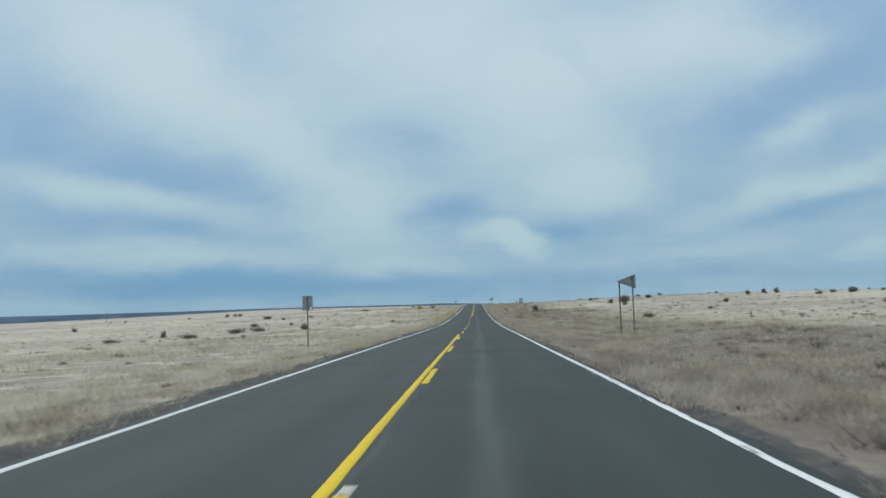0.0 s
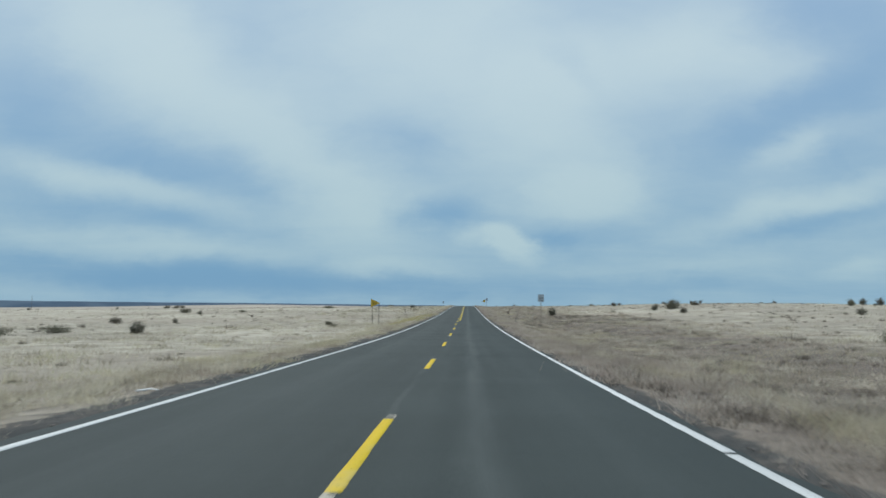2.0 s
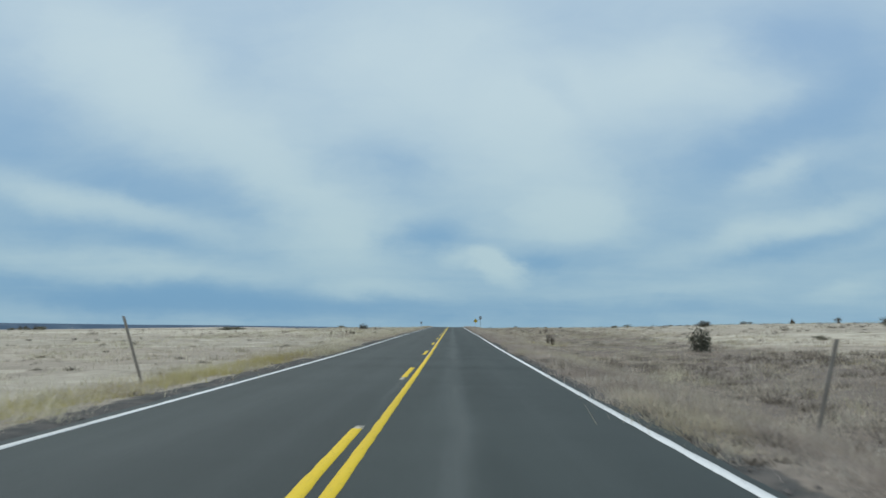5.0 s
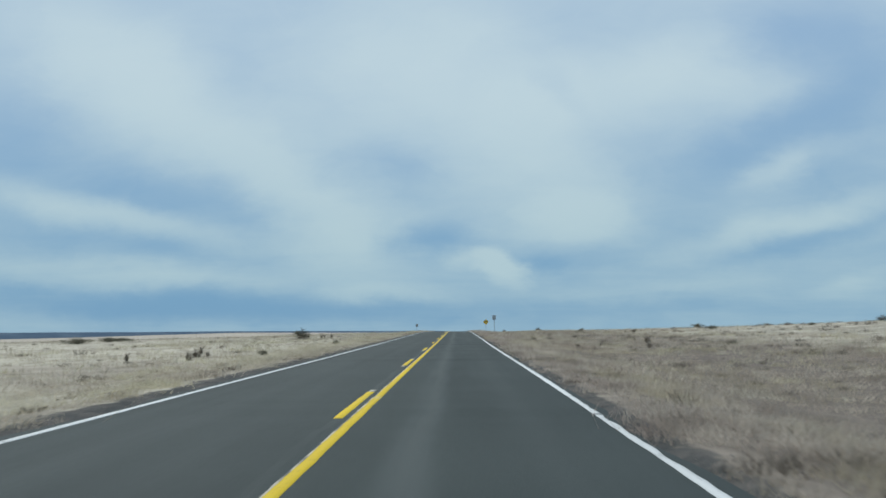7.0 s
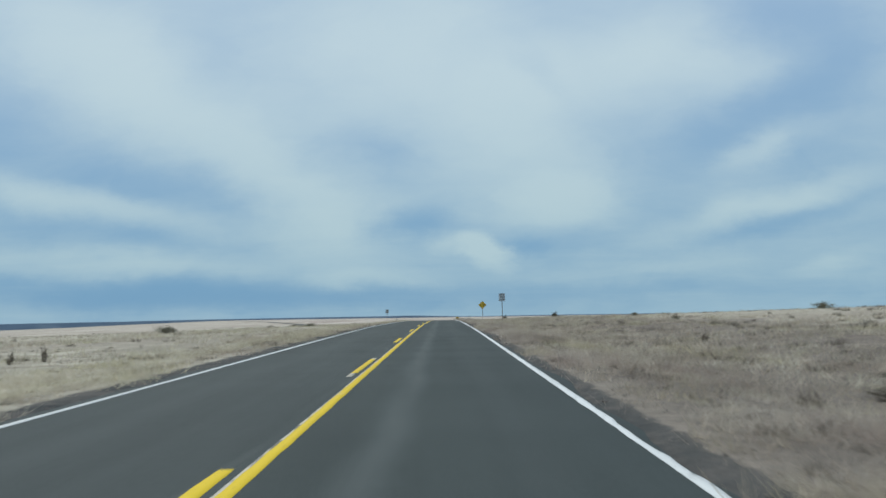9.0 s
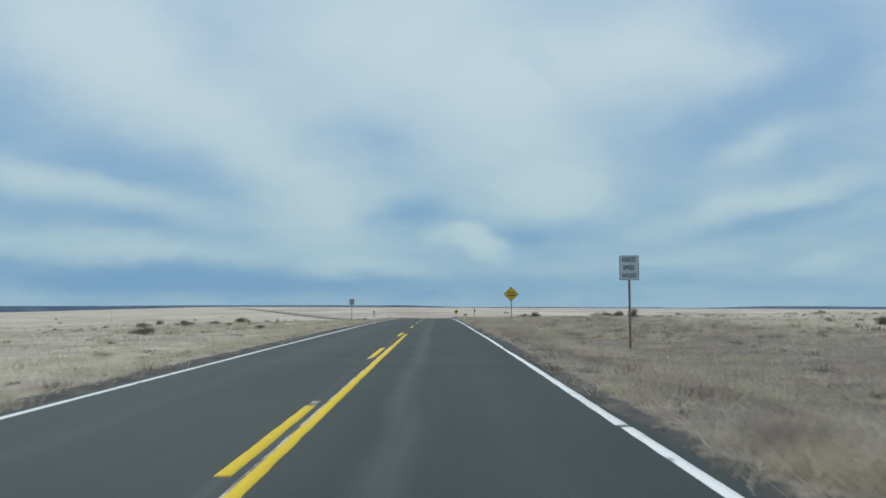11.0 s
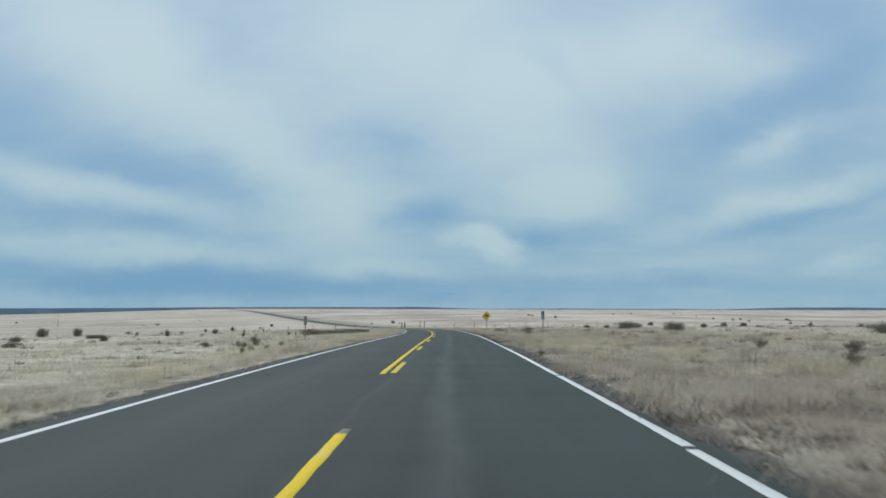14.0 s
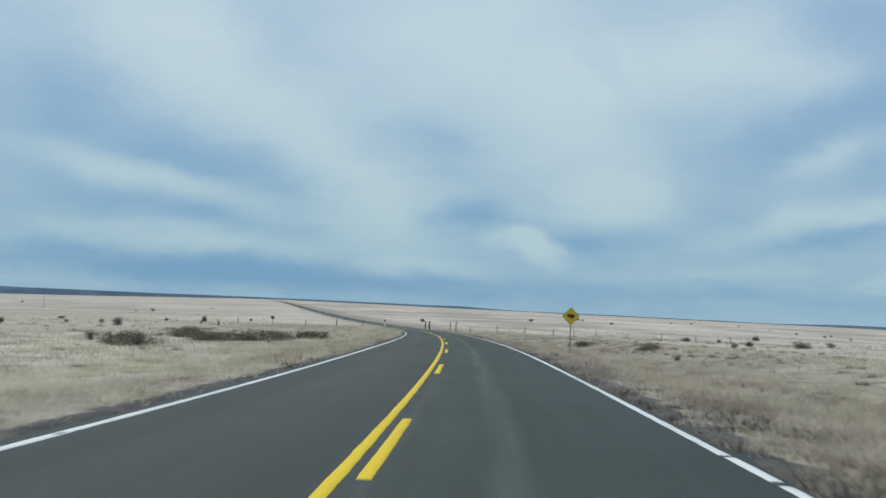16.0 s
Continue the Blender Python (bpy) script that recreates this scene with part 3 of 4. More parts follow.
def band(points, radius, inset, width, y0, y1):
    """A raised border line that follows the plate's edge."""
    c = sum((Vector(p) for p in points), Vector((0, 0))) / len(points)
    bm = bmesh.new()
    loops = []
    for d in (inset, inset + width):
        pts = []
        n = len(points)
        for i in range(n):
            p, a, b = Vector(points[i]), Vector(points[i - 1]), Vector(points[(i + 1) % n])
            u, v = (a - p).normalized(), (b - p).normalized()
            pts.append(p + (u + v).normalized() * (d / math.sin(u.angle(v) / 2)))
        loops.append(outline(pts, max(radius - d, 0.008)))
    n = len(loops[0])
    V = [[bm.verts.new((p.x, y, p.y)) for p in lo] for lo in loops for y in (y0, y1)]
    for i in range(n):
        j = i - 1
        bm.faces.new((V[0][j], V[0][i], V[2][i], V[2][j]))
        bm.faces.new((V[0][j], V[1][j], V[1][i], V[0][i]))
        bm.faces.new((V[2][j], V[2][i], V[3][i], V[3][j]))
    bmesh.ops.recalc_face_normals(bm, faces=bm.faces)
    return bm


def bar_mesh(x0, x1, y0, y1, z0, z1, bevel=0.0):
    bm = bmesh.new()
    bmesh.ops.create_cube(bm, size=1.0, matrix=Matrix.LocRotScale(((x0 + x1) / 2, (y0 + y1) / 2, (z0 + z1) / 2), None, (x1 - x0, y1 - y0, z1 - z0)))
    if bevel:
        bmesh.ops.bevel(bm, geom=list(bm.edges), offset=bevel, segments=2, affect="EDGES")
    return bm


def channel_post(parent, x, z0, z1, y=0.03, lean=0.0, mat=None, depth=0.035):
    """A rolled steel U post with flanges, set in the soil."""
    bm = bmesh.new()
    prof = [(-0.04, 0), (-0.022, 0), (-0.018, depth), (0.018, depth), (0.022, 0), (0.04, 0), (0.04, 0.006), (0.026, 0.006), (0.022, depth + 0.006), (-0.022, depth + 0.006), (-0.026, 0.006), (-0.04, 0.006)]
    rings = []
    for z in np.linspace(z0, z1, 5):
        rings.append([bm.verts.new((x + px + lean * (z - z0), y + py, z)) for px, py in prof])
    for a, b in zip(rings, rings[1:]):
        for i in range(len(prof)):
            bm.faces.new((a[i - 1], a[i], b[i], b[i - 1]))
    bm.faces.new(rings[-1])
    bmesh.ops.recalc_face_normals(bm, faces=bm.faces)
    return part("post", bm, mat or STEEL, parent)


def bolt(parent, x, y, z):
    bm = bmesh.new()
    bmesh.ops.create_cone(bm, cap_ends=True, segments=8, radius1=0.013, radius2=0.010, depth=0.012, matrix=pose(x, y, z, 90))
    part("bolt", bm, STEEL, parent)


def words(text, size, x, z, y, parent, mat, squeeze=1.0):
    """Raised lettering as a mesh, centred on x, z."""
    cu = bpy.data.curves.new("lettering", "FONT")
    cu.body, cu.size, cu.align_x, cu.align_y = text, size, "CENTER", "CENTER"
    cu.extrude, cu.offset, cu.resolution_u, cu.space_character = 0.0015, size * 0.022, 3, 1.10
    tmp = new("lettering", cu)
    dg = bpy.context.evaluated_depsgraph_get()
    me = bpy.data.meshes.new_from_object(tmp.evaluated_get(dg))
    bpy.data.objects.remove(tmp)
    me.materials.clear()
    me.materials.append(mat)
    me.transform(pose(x, y, z, 90, 0, 0) @ Matrix.Diagonal((squeeze, 1, 1, 1)))
    ob = new("lettering", me)
    ob.parent = parent
    return ob


def rect(w, z0, z1):
    return [(-w / 2, z0), (w / 2, z0), (w / 2, z1), (-w / 2, z1)]


def ground_at(x, y):
    return float(ground_z(x, y))


def text_sign(x, y, base, w, low, high, lines, size, rz, label):
    """A white regulatory sign on one post; base, low and high are heights."""
    ob = empty("road_sign", x, y, base, rz)
    p = rect(w, low - base, high - base)
    panel = part("panel", plate(p, 0.04, -0.002, 0.002), SIGN_WHITE, ob, "white sheet with black lettering")
    part("border", band(p, 0.04, 0.006, 0.014, -0.0045, -0.002), SIGN_BLACK, panel)
    n = len(lines)
    for i, t in enumerate(lines):
        z = high - base - (high - low) * (i + 0.55) / (n + 0.1)
        words(t, size, 0, z, -0.004, panel, SIGN_BLACK, min(0.80, 0.80 * w / (len(t) * 0.76 * size)))
    channel_post(ob, 0.0, -0.15, high - base - 0.04, 0.004)
    for z in (low - base + 0.1, high - base - 0.1):
        bolt(ob, 0, -0.006, z)
    return tagged(ob, label, "road sign", "road signs")


def back_sign(x, y, base, w, low, high, rz, label, sticker=False):
    """A sign that faces the other way: bare back with its post in front."""
    ob = empty("road_sign", x, y, base, rz)
    p = rect(w, low - base, high - base)
    panel = part("panel", plate(p, 0.04, -0.002, 0.002), SIGN_BACK, ob, "bare grey aluminium back of the sign")
    if sticker:
        part("sticker", plate([(w / 2 - 0.19, low - base + 0.03), (w / 2 - 0.04, low - base + 0.03), (w / 2 - 0.04, low - base + 0.19), (w / 2 - 0.19, low - base + 0.19)], 0.01, -0.0045, -0.002), STICKER, panel, "white square sticker")
    channel_post(ob, 0.0, -0.15, high - base - 0.03, -0.045)
    for z in (low - base + 0.1, high - base - 0.1):
        bolt(ob, 0, -0.052, z)
    return tagged(ob, label, "road sign", "road signs")


def pennant(x0, x1, y, base, tip_z, top, low, facing, rz, label):
    """A long triangular sign on two posts. x0: its upright edge, x1: its tip."""
    xm = (x0 + x1) / 2
    ob = empty("pennant_sign", xm, y, base, rz)
    a, b = x0 - xm, x1 - xm
    pts = [(a, low - base), (b, tip_z - base), (a, top - base)]
    if a > b:
        pts = [(b, tip_z - base), (a, low - base), (a, top - base)]
    panel = part("panel", plate(pts, 0.045, -0.002, 0.002), SIGN_YELLOW if facing else SIGN_BACK, ob)
    if facing:
        part("border", band(pts, 0.045, 0.005, 0.020, -0.0045, -0.002), SIGN_BLACK, panel)
        mid = (top + low) / 2 - base
        s = 1 if b > a else -1
        for k, (dx, dz, length) in enumerate(((0.12, 0.17, 0.30), (0.12, 0.0, 0.62), (0.12, -0.17, 0.34))):
            for j in range(int(length / 0.1)):
                xx = a + s * (dx + j * 0.1)
                part("lettering", bar_mesh(min(xx, xx + s * 0.065), max(xx, xx + s * 0.065), -0.004, -0.002, mid + dz - 0.045, mid + dz + 0.045), SIGN_BLACK, panel)
    off = 0.004 if facing else -0.045
    pa, pb = a + (b - a) * 0.17, a + (b - a) * 0.84
    for px in (pa, pb):
        g = float(ground_z(xm + px, y)) - base
        t = (px - a) / (b - a)
        channel_post(ob, px, g - 0.15, tip_z - base + (top - tip_z) * (1 - t) * (0.9 if not facing else 0.6), off)
        bolt(ob, px, -0.006 if facing else -0.052, tip_z - base)
    return tagged(ob, label, "road sign", "road signs")


def diamond_sign(x, y, base, half, zc, rz, label, post=None):
    ob = empty("warning_sign", x, y, base, rz)
    zc = zc - base
    pts = [(0, zc - half), (half, zc), (0, zc + half), (-half, zc)]
    panel = part("panel", plate(pts, 0.05, -0.002, 0.002), SIGN_YELLOW, ob, "yellow diamond sheet with black border")
    part("border", band(pts, 0.05, 0.006, 0.020, -0.0045, -0.002), SIGN_BLACK, panel)
    channel_post(ob, 0, -0.15, zc + half * 0.6, 0.004, 0.0, post)
    for z in (zc - half * 0.5, zc + half * 0.45):
        bolt(ob, 0, -0.006, z)
    return tagged(ob, label, "road sign", "road signs"), panel, zc


def slab_post(x, y, name, w, d, height, mat, lean, label, category, top=None):
    """A weathered upright post with a slightly uneven, chamfered shaft."""
    g = ground_at(x, y)
    bm = bmesh.new()
    rings = []
    r = random.Random(int(x * 31 + y))
    for i in range(6):
        z = -0.2 + (height + 0.2) * i / 5
        k = 1 - 0.12 * i / 5 + r.uniform(-0.04, 0.04)
        rings.append([bm.verts.new((lean * max(z, 0) + math.cos(a) * w / 2 * k, math.sin(a) * d / 2 * k, z)) for a in [q * math.pi / 4 + 0.39 for q in range(8)]])
    for a, b in zip(rings, rings[1:]):
        for i in range(8):
            bm.faces.new((a[i - 1], a[i], b[i], b[i - 1]))
    bm.faces.new(rings[-1])
    bmesh.ops.recalc_face_normals(bm, faces=bm.faces)
    ob = empty(name, x, y, g)
    part("shaft", bm, mat, ob)
    if top:
        bm = bar_mesh(lean * height - w * 0.62, lean * height + w * 0.62, -d * 0.62, d * 0.62, height - top[0], height + 0.02, 0.01)
        part("cap", bm, top[1], ob, top[2])
    return tagged(ob, label, category)


back_sign(-9.10, 54.5, ground_at(-9.10, 54.5), 0.61, 0.61, 1.48, 3, "bare grey back of a rectangular sign with white sticker", True)
pennant(10.17, 9.05, 54.2, ground_at(9.6, 54.2), 1.76, 2.19, 1.33, False, -4, "bare grey back of a triangular sign on two posts")
pennant(-10.06, -8.95, 153.6, ground_at(-9.5, 153.6), -0.22, 0.23, -0.71, True, 4, "yellow triangular pennant sign on two brown steel posts")
text_sign(9.37, 155.4, ground_at(9.37, 155.4), 0.68, 0.17, 1.00, ("DO", "NOT", "PASS"), 0.235, -2, "white rectangular sign reading do not pass")
slab_post(-7.25, 172.5, "marker_post", 0.09, 0.05, 1.85, STEEL, -0.33, "thin leaning brown marker post at the verge", "marker post")
slab_post(7.02, 165.0, "marker_post", 0.09, 0.05, 1.65, STEEL, 0.24, "thin leaning brown marker post at the verge", "marker post")
text_sign(8.09, 349.0, ground_at(8.09, 349.0), 0.68, 0.94, 1.80, ("REDUCED", "SPEED", "AHEAD"), 0.215, -2, "white rectangular sign reading reduced speed ahead")
ob, panel, zc = diamond_sign(8.18, 392.4, ground_at(8.18, 392.4), 0.68, 0.925, -2, "yellow diamond warning sign reading cattle guard", GALVANISED)
words("CATTLE", 0.232, 0, zc + 0.139, -0.004, panel, SIGN_BLACK, 0.84)
words("GUARD", 0.232, 0, zc - 0.125, -0.004, panel, SIGN_BLACK, 0.84)
back_sign(-10.10, 426.5, ground_at(-10.10, 426.5), 0.65, -0.15, 0.64, 3, "bare grey back of a rectangular sign on one post")
ob, panel, zc = diamond_sign(6.50, 524.7, ground_at(6.50, 524.7), 0.66, -2.26, 8, "yellow diamond warning sign with a plain black shape")
part("emblem", plate([(-0.28, zc - 0.03), (0.10, zc - 0.16), (0.30, zc - 0.02), (0.27, zc + 0.13), (-0.30, zc + 0.14)], 0.04, -0.0045, -0.002), SIGN_BLACK, panel, "plain black shape")


def mile_marker(x, y, w, low, high, mat, rz, label, digits):
    base = ground_at(x, y)
    ob = empty("mile_marker", x, y, base, rz)
    p = rect(w, low - base, high - base)
    panel = part("panel", plate(p, 0.03, -0.002, 0.002), mat, ob)
    if digits:
        h, z = high - low, low - base
        for k in range(4):
            u = w * (k - 1.5) * 0.19
            part("lettering", plate([(u - w * 0.06, z + h * 0.83), (u + w * 0.06, z + h * 0.83), (u + w * 0.06, z + h * 0.92), (u - w * 0.06, z + h * 0.92)], 0.003, -0.004, -0.002), SIGN_WHITE, panel)
        words("2", 0.31, 0, z + h * 0.57, -0.004, panel, SIGN_WHITE, 0.85)
        words("3", 0.31, 0, z + h * 0.24, -0.004, panel, SIGN_WHITE, 0.85)
    channel_post(ob, 0, -0.15, high - base - 0.03, 0.004 if digits else -0.045)
    bolt(ob, 0, -0.006 if digits else -0.052, high - base - 0.08)
    return tagged(ob, label, "road sign", "road signs")


mile_marker(8.82, 473.6, 0.25, -1.78, -1.08, SIGN_GREEN, -3, "narrow green mile marker on a brown post", True)
mile_marker(-10.80, 472.0, 0.27, -2.18, -1.46, SIGN_BACK, 3, "narrow grey back of a mile marker on a post", False)

slab_post(27.1, 84.0, "marker_post", 0.12, 0.06, 0.75, WOOD, 0.02, "short weathered wooden stake in dry grass", "marker post")

# fence and posts at the cattle guard
slab_post(-21.2, 627.5, "marker_post", 0.26, 0.10, 1.5, STICKER, 0.0, "white marker post with a dark cap", "marker post", (0.42, SIGN_BLACK, "dark cap"))
slab_post(-11.9, 628, "fence_post", 0.40, 0.30, 1.75, WOOD, 0.0, "stout weathered wooden gate post by the road", "fence post")
slab_post(-12.8, 629, "fence_post", 0.34, 0.30, 1.6, WOOD, 0.0, "stout weathered wooden gate post by the road", "fence post")
slab_post(-7.6, 629, "fence_post", 0.20, 0.2, 2.3, WOOD, 0.0, "tall weathered wooden brace post", "fence post")
slab_post(-6.4, 629, "fence_post", 0.24, 0.2, 2.4, WOOD, 0.0, "tall weathered wooden brace post", "fence post")
slab_post(-32, 631, "fence_post", 0.22, 0.2, 1.5, WOOD, 0.02, "dark weathered wooden fence post", "fence post")
POSTS = (-60, -52.5, -45, -38, -26, -3.4, 2.2, 8, 13.8, 18, 22.6, 29, 36, 43, 50)
for k, px in enumerate(POSTS):
    slab_post(px, 629 + 0.02 * px, "fence_post", 0.15, 0.13, 1.25 + 0.1 * math.sin(k * 2.1), WOOD, 0.05 * math.sin(k * 1.7), "thin weathered wooden fence post in dry grass", "fence post")


def wire(xs, lift):
    """One strand of sagging fence wire from post to post."""
    pts = []
    for a, b in zip(xs, xs[1:]):
        for t in (0, 0.25, 0.5, 0.75):
            x = a + (b - a) * t
            pts.append((x, 629 + 0.02 * x, float(ground_z(a, 629) * (1 - t) + ground_z(b, 629) * t) + lift - 0.12 * t * (1 - t)))
    x = xs[-1]
    pts.append((x, 629 + 0.02 * x, float(ground_z(x, 629)) + lift))
    V, F = [], []
    for i, p in enumerate(pts):
        for dy, dz in ((0.006, 0), (-0.004, 0.006), (-0.004, -0.006)):
            V.append((p[0], p[1] + dy, p[2] + dz))
        if i:
            for j in range(3):
                k = (j + 1) % 3
                F.append((3 * i - 3 + j, 3 * i - 3 + k, 3 * i + k, 3 * i + j))
    return mesh_object("fence_wire", V, F, STEEL)


for lift in (0.35, 0.7, 1.05):
    tagged(wire([-60, -52.5, -45, -38, -32, -26, -21.2], lift), "thin rusty fence wire strung between posts", "fence wire")
    tagged(wire([-11.9, -6.4, -3.4, 2.2, 8, 13.8, 18, 22.6, 29, 36, 43, 50], lift), "thin rusty fence wire strung between posts", "fence wire")


def utility_pole(x, y, height):
    ob = slab_post(x, y, "utility_pole", 0.15, 0.15, height, WOOD, 0.0, "tall thin wooden utility pole far out on the plain", "utility pole")
    part("cap", bar_mesh(-0.06, 0.06, -0.06, 0.06, height - 0.02, height + 0.02, 0.01), STEEL, ob)
    return ob


utility_pole(-202, 806, 9.5)
utility_pole(-188, 395, 6.5)

# ---------------------------------------------------------------- shrubs


def limb(tris, a, b, r0, r1, sides=5):
    a, b = np.array(a), np.array(b)
    d = b - a
    d = d / (np.linalg.norm(d) + 1e-9)
    u = np.cross(d, (0.3, 0.5, 0.8))
    u = u / np.linalg.norm(u)
    v = np.cross(d, u)
    ring = [u * math.cos(q * 2 * math.pi / sides) + v * math.sin(q * 2 * math.pi / sides) for q in range(sides)]
    for i in range(sides):
        p, q = ring[i - 1], ring[i]
        tris.append((a + p * r0, a + q * r0, b + q * r1))
        tris.append((a + p * r0, b + q * r1, b + p * r1))


def make_shrub(seed, width, height, leaves, leaf, mat, upright=0.5, skirt=0.0):
    """Forked woody stems with ragged sprays of small leaves; gaps are left between the sprays."""
    r = np.random.default_rng(seed)
    wood, green = [], []
    stems = r.integers(8, 12) if leaves < 5000 else 18
    tips = []
    for k in range(stems):
        a = r.uniform(0, 6.28)
        out = r.uniform(0.1, 0.85) * width / 2
        tip = np.array([math.cos(a) * out, math.sin(a) * out, height * (r.uniform(0.5, 0.95) - 0.35 * (out / (width / 2)) ** 2 * (1 - upright))])
        root = np.array([math.cos(a) * 0.06, math.sin(a) * 0.06, -0.05])
        mid = root * 0.5 + tip * 0.5 + np.array([0, 0, -0.08 * height]) + r.normal(0, 0.04 * width, 3) * (1, 1, 0.5)
        limb(wood, root, mid, 0.035 * height + 0.01, 0.022 * height + 0.006)
        limb(wood, mid, tip, 0.022 * height + 0.006, 0.006)
        for j in range(4):
            t = r.uniform(0.35, 1.0)
            q = mid * (1 - t) + tip * t
            e = q + r.normal(0, 1, 3) * (width * 0.13, width * 0.13, height * 0.14)
            e[2] = max(e[2], 0.05 * height)
            limb(wood, q, e, 0.009 * height + 0.003, 0.002, 3)
            tips.append(e)
        tips.append(tip)
    tips = np.array(tips)
    n = leaves
    which = r.integers(0, len(tips), n)
    spread = r.uniform(0.5, 1.3, len(tips))[which][:, None]
    pos = tips[which] + np.clip(r.normal(0, 1, (n, 3)), -1.7, 1.7) * (width * 0.10, width * 0.10, height * 0.12) * spread * (1.0 if leaves < 5000 else 0.8)
    pos[:, 2] = np.abs(pos[:, 2]) * np.where(r.uniform(0, 1, n) < skirt, r.uniform(0.08, 0.9, n), 1) + 0.01
    d1 = r.normal(0, 1, (n, 3)) + (0, 0, 0.6)
    d2 = r.normal(0, 1, (n, 3))
    d1 *= leaf * r.uniform(0.6, 1.4, (n, 1)) / np.linalg.norm(d1, axis=1, keepdims=True)
    d2 *= leaf * 0.38 / np.linalg.norm(d2, axis=1, keepdims=True)
    t1 = np.stack([pos - d2, pos + d2, pos + d1], 1)
    ob = new("shrub")
    soup("stems", np.array(wood), BARK, ob)
    soup("foliage", t1, mat, ob)
    across = np.percentile(np.abs(pos[:, :2]), 97) * 2
    return ob, float(across), float(np.percentile(pos[:, 2], 97))


def place(kind, x, y, w, h):
    """A copy of a shrub that is w wide and h high, sunk a little in the soil."""
    base, bw, bh = KINDS[kind]
    r = random.Random(int(x * 17 + y * 29))
    m = pose(x, y, ground_at(x, y) - 0.02, 0, 0, r.uniform(0, 360)) @ Matrix.Diagonal((w / bw, w / bw, h / bh, 1))
    return copy_thing(base, m)


KINDS = {}
for key, args, label in (
        ("round", (11, 1.4, 1.1, 1900, 0.085, LEAF, 0.6, 0.4), "rounded dark olive shrub with twiggy stems in dry grass"),
        ("low", (12, 2.2, 0.7, 2200, 0.085, SAGE, 0.2, 0.35), "low spreading grey-green sagebrush in dry grass"),
        ("open", (13, 1.3, 1.2, 1100, 0.07, LEAF, 0.8), "open dark shrub with gaps and bare stems"),
        ("dome", (16, 2.6, 1.0, 12000, 0.055, SAGE, 0.7, 0.6), "broad dense grey-olive bush in dry grass"),
        ("sage", (17, 1.8, 0.6, 6000, 0.065, SAGE, 0.5, 0.5), "low dense grey-green sagebrush in dry grass"),
        ("weed", (14, 0.5, 0.8, 260, 0.06, WEED, 0.9), "dry brown upright weed stalks"),
        ("dark", (15, 1.8, 1.2, 2300, 0.085, LEAF, 0.4, 0.4), "broad dark juniper shrub with ragged outline")):
    KINDS[key] = make_shrub(*args)
    tagged(KINDS[key][0], label, "shrub", "prairie shrubs")
for x, y, w, h in ((-22.7, 86.5, 0.6, 0.4), (42.5, 278, 1.3, 0.8), (-30.8, 454.6, 1, 0.4), (-19.1, 505.4, 0.7, 0.5), (-64, 582.4, 0.9, 0.6), (-61.6, 588.4, 0.8, 0.7), (-70.7, 634.4, 1.1, 0.7),):
    place("open", x, y, w, h)
for x, y, w, h in ((-44.2, 102.5, 2.1, 0.4), (22.1, 105.5, 1.6, 0.6), (-36.2, 107, 2.5, 0.5), (-35.7, 125, 2.4, 0.7), (-34, 131, 2.4, 0.6), (38.5, 134.5, 1.1, 0.4), (-12.9, 145.5, 0.8, 0.3), (-4.5, 206.7, 0.3, 0.12), (27.6, 208, 1.1, 0.3), (-46.9, 229.3, 1.6, 0.5), (16.5, 251.2, 0.8, 0.2), (8.1, 262.3, 0.3, 0.12), (10.9, 289.2, 0.3, 0.12), (-39.9, 291.2, 2.9, 0.6), (41.7, 296.7, 0.8, 0.3), (-40.8, 300.8, 2, 0.5), (32.6, 303.2, 1.3, 0.4), (-42.6, 308.2, 3.4, 0.4), (-26.5, 343, 2.1, 0.7), ):
    place("low", x, y, w, h)
for x, y, w, h in ((47.8, 358.0, 2.2, 0.75), (10.3, 360.2, 0.5, 0.12), (-16.4, 369.7, 1.5, 0.4), (-11.6, 379.2, 0.8, 0.3), (-29.3, 403.2, 1.5, 0.5), (-25.3, 404.2, 1.8, 0.5), (-21.3, 406.6, 0.8, 0.3), (-26.5, 419.2, 1.8, 0.4), (-28.3, 440.1, 2.2, 0.8), (6, 452.6, 0.3, 0.12), (6.3, 460.1, 0.3, 0.12), (30.2, 461, 2, 0.7), (32, 461.6, 2.2, 0.8), (-29.3, 462.1, 1.3, 0.4), (8.3, 481.6, 0.8, 0.3), (-47.5, 495, 1.6, 0.6), (12.7, 528.6, 1.3, 0.3), (9.4, 541.1, 1.8, 0.5),):
    place("low", x, y, w, h)
for x, y, w, h in ((-45.1, 120.5, 1, 0.9), (-44.6, 165, 1.6, 0.7), (51, 166, 1.2, 0.8), (80, 190, 1.6, 0.8), (35.8, 191.7, 1.1, 0.9), (-96.5, 192, 1.2, 1), (90, 205, 1.5, 0.8), (35.7, 210.7, 1.4, 1.1), (78, 219, 1.5, 1.2), (-14.9, 289.3, 1.4, 1), (72.9, 315.9, 1.1, 1), (21.2, 400.1, 1.2, 0.8), (14.5, 425.6, 1, 0.8), (33.8, 462, 1.8, 0.7), (-38.7, 517.1, 0.7, 0.9), (-45.5, 561.4, 1.1, 1), (42.8, 613.1, 0.8, 0.6),):
    place("dark", x, y, w, h)
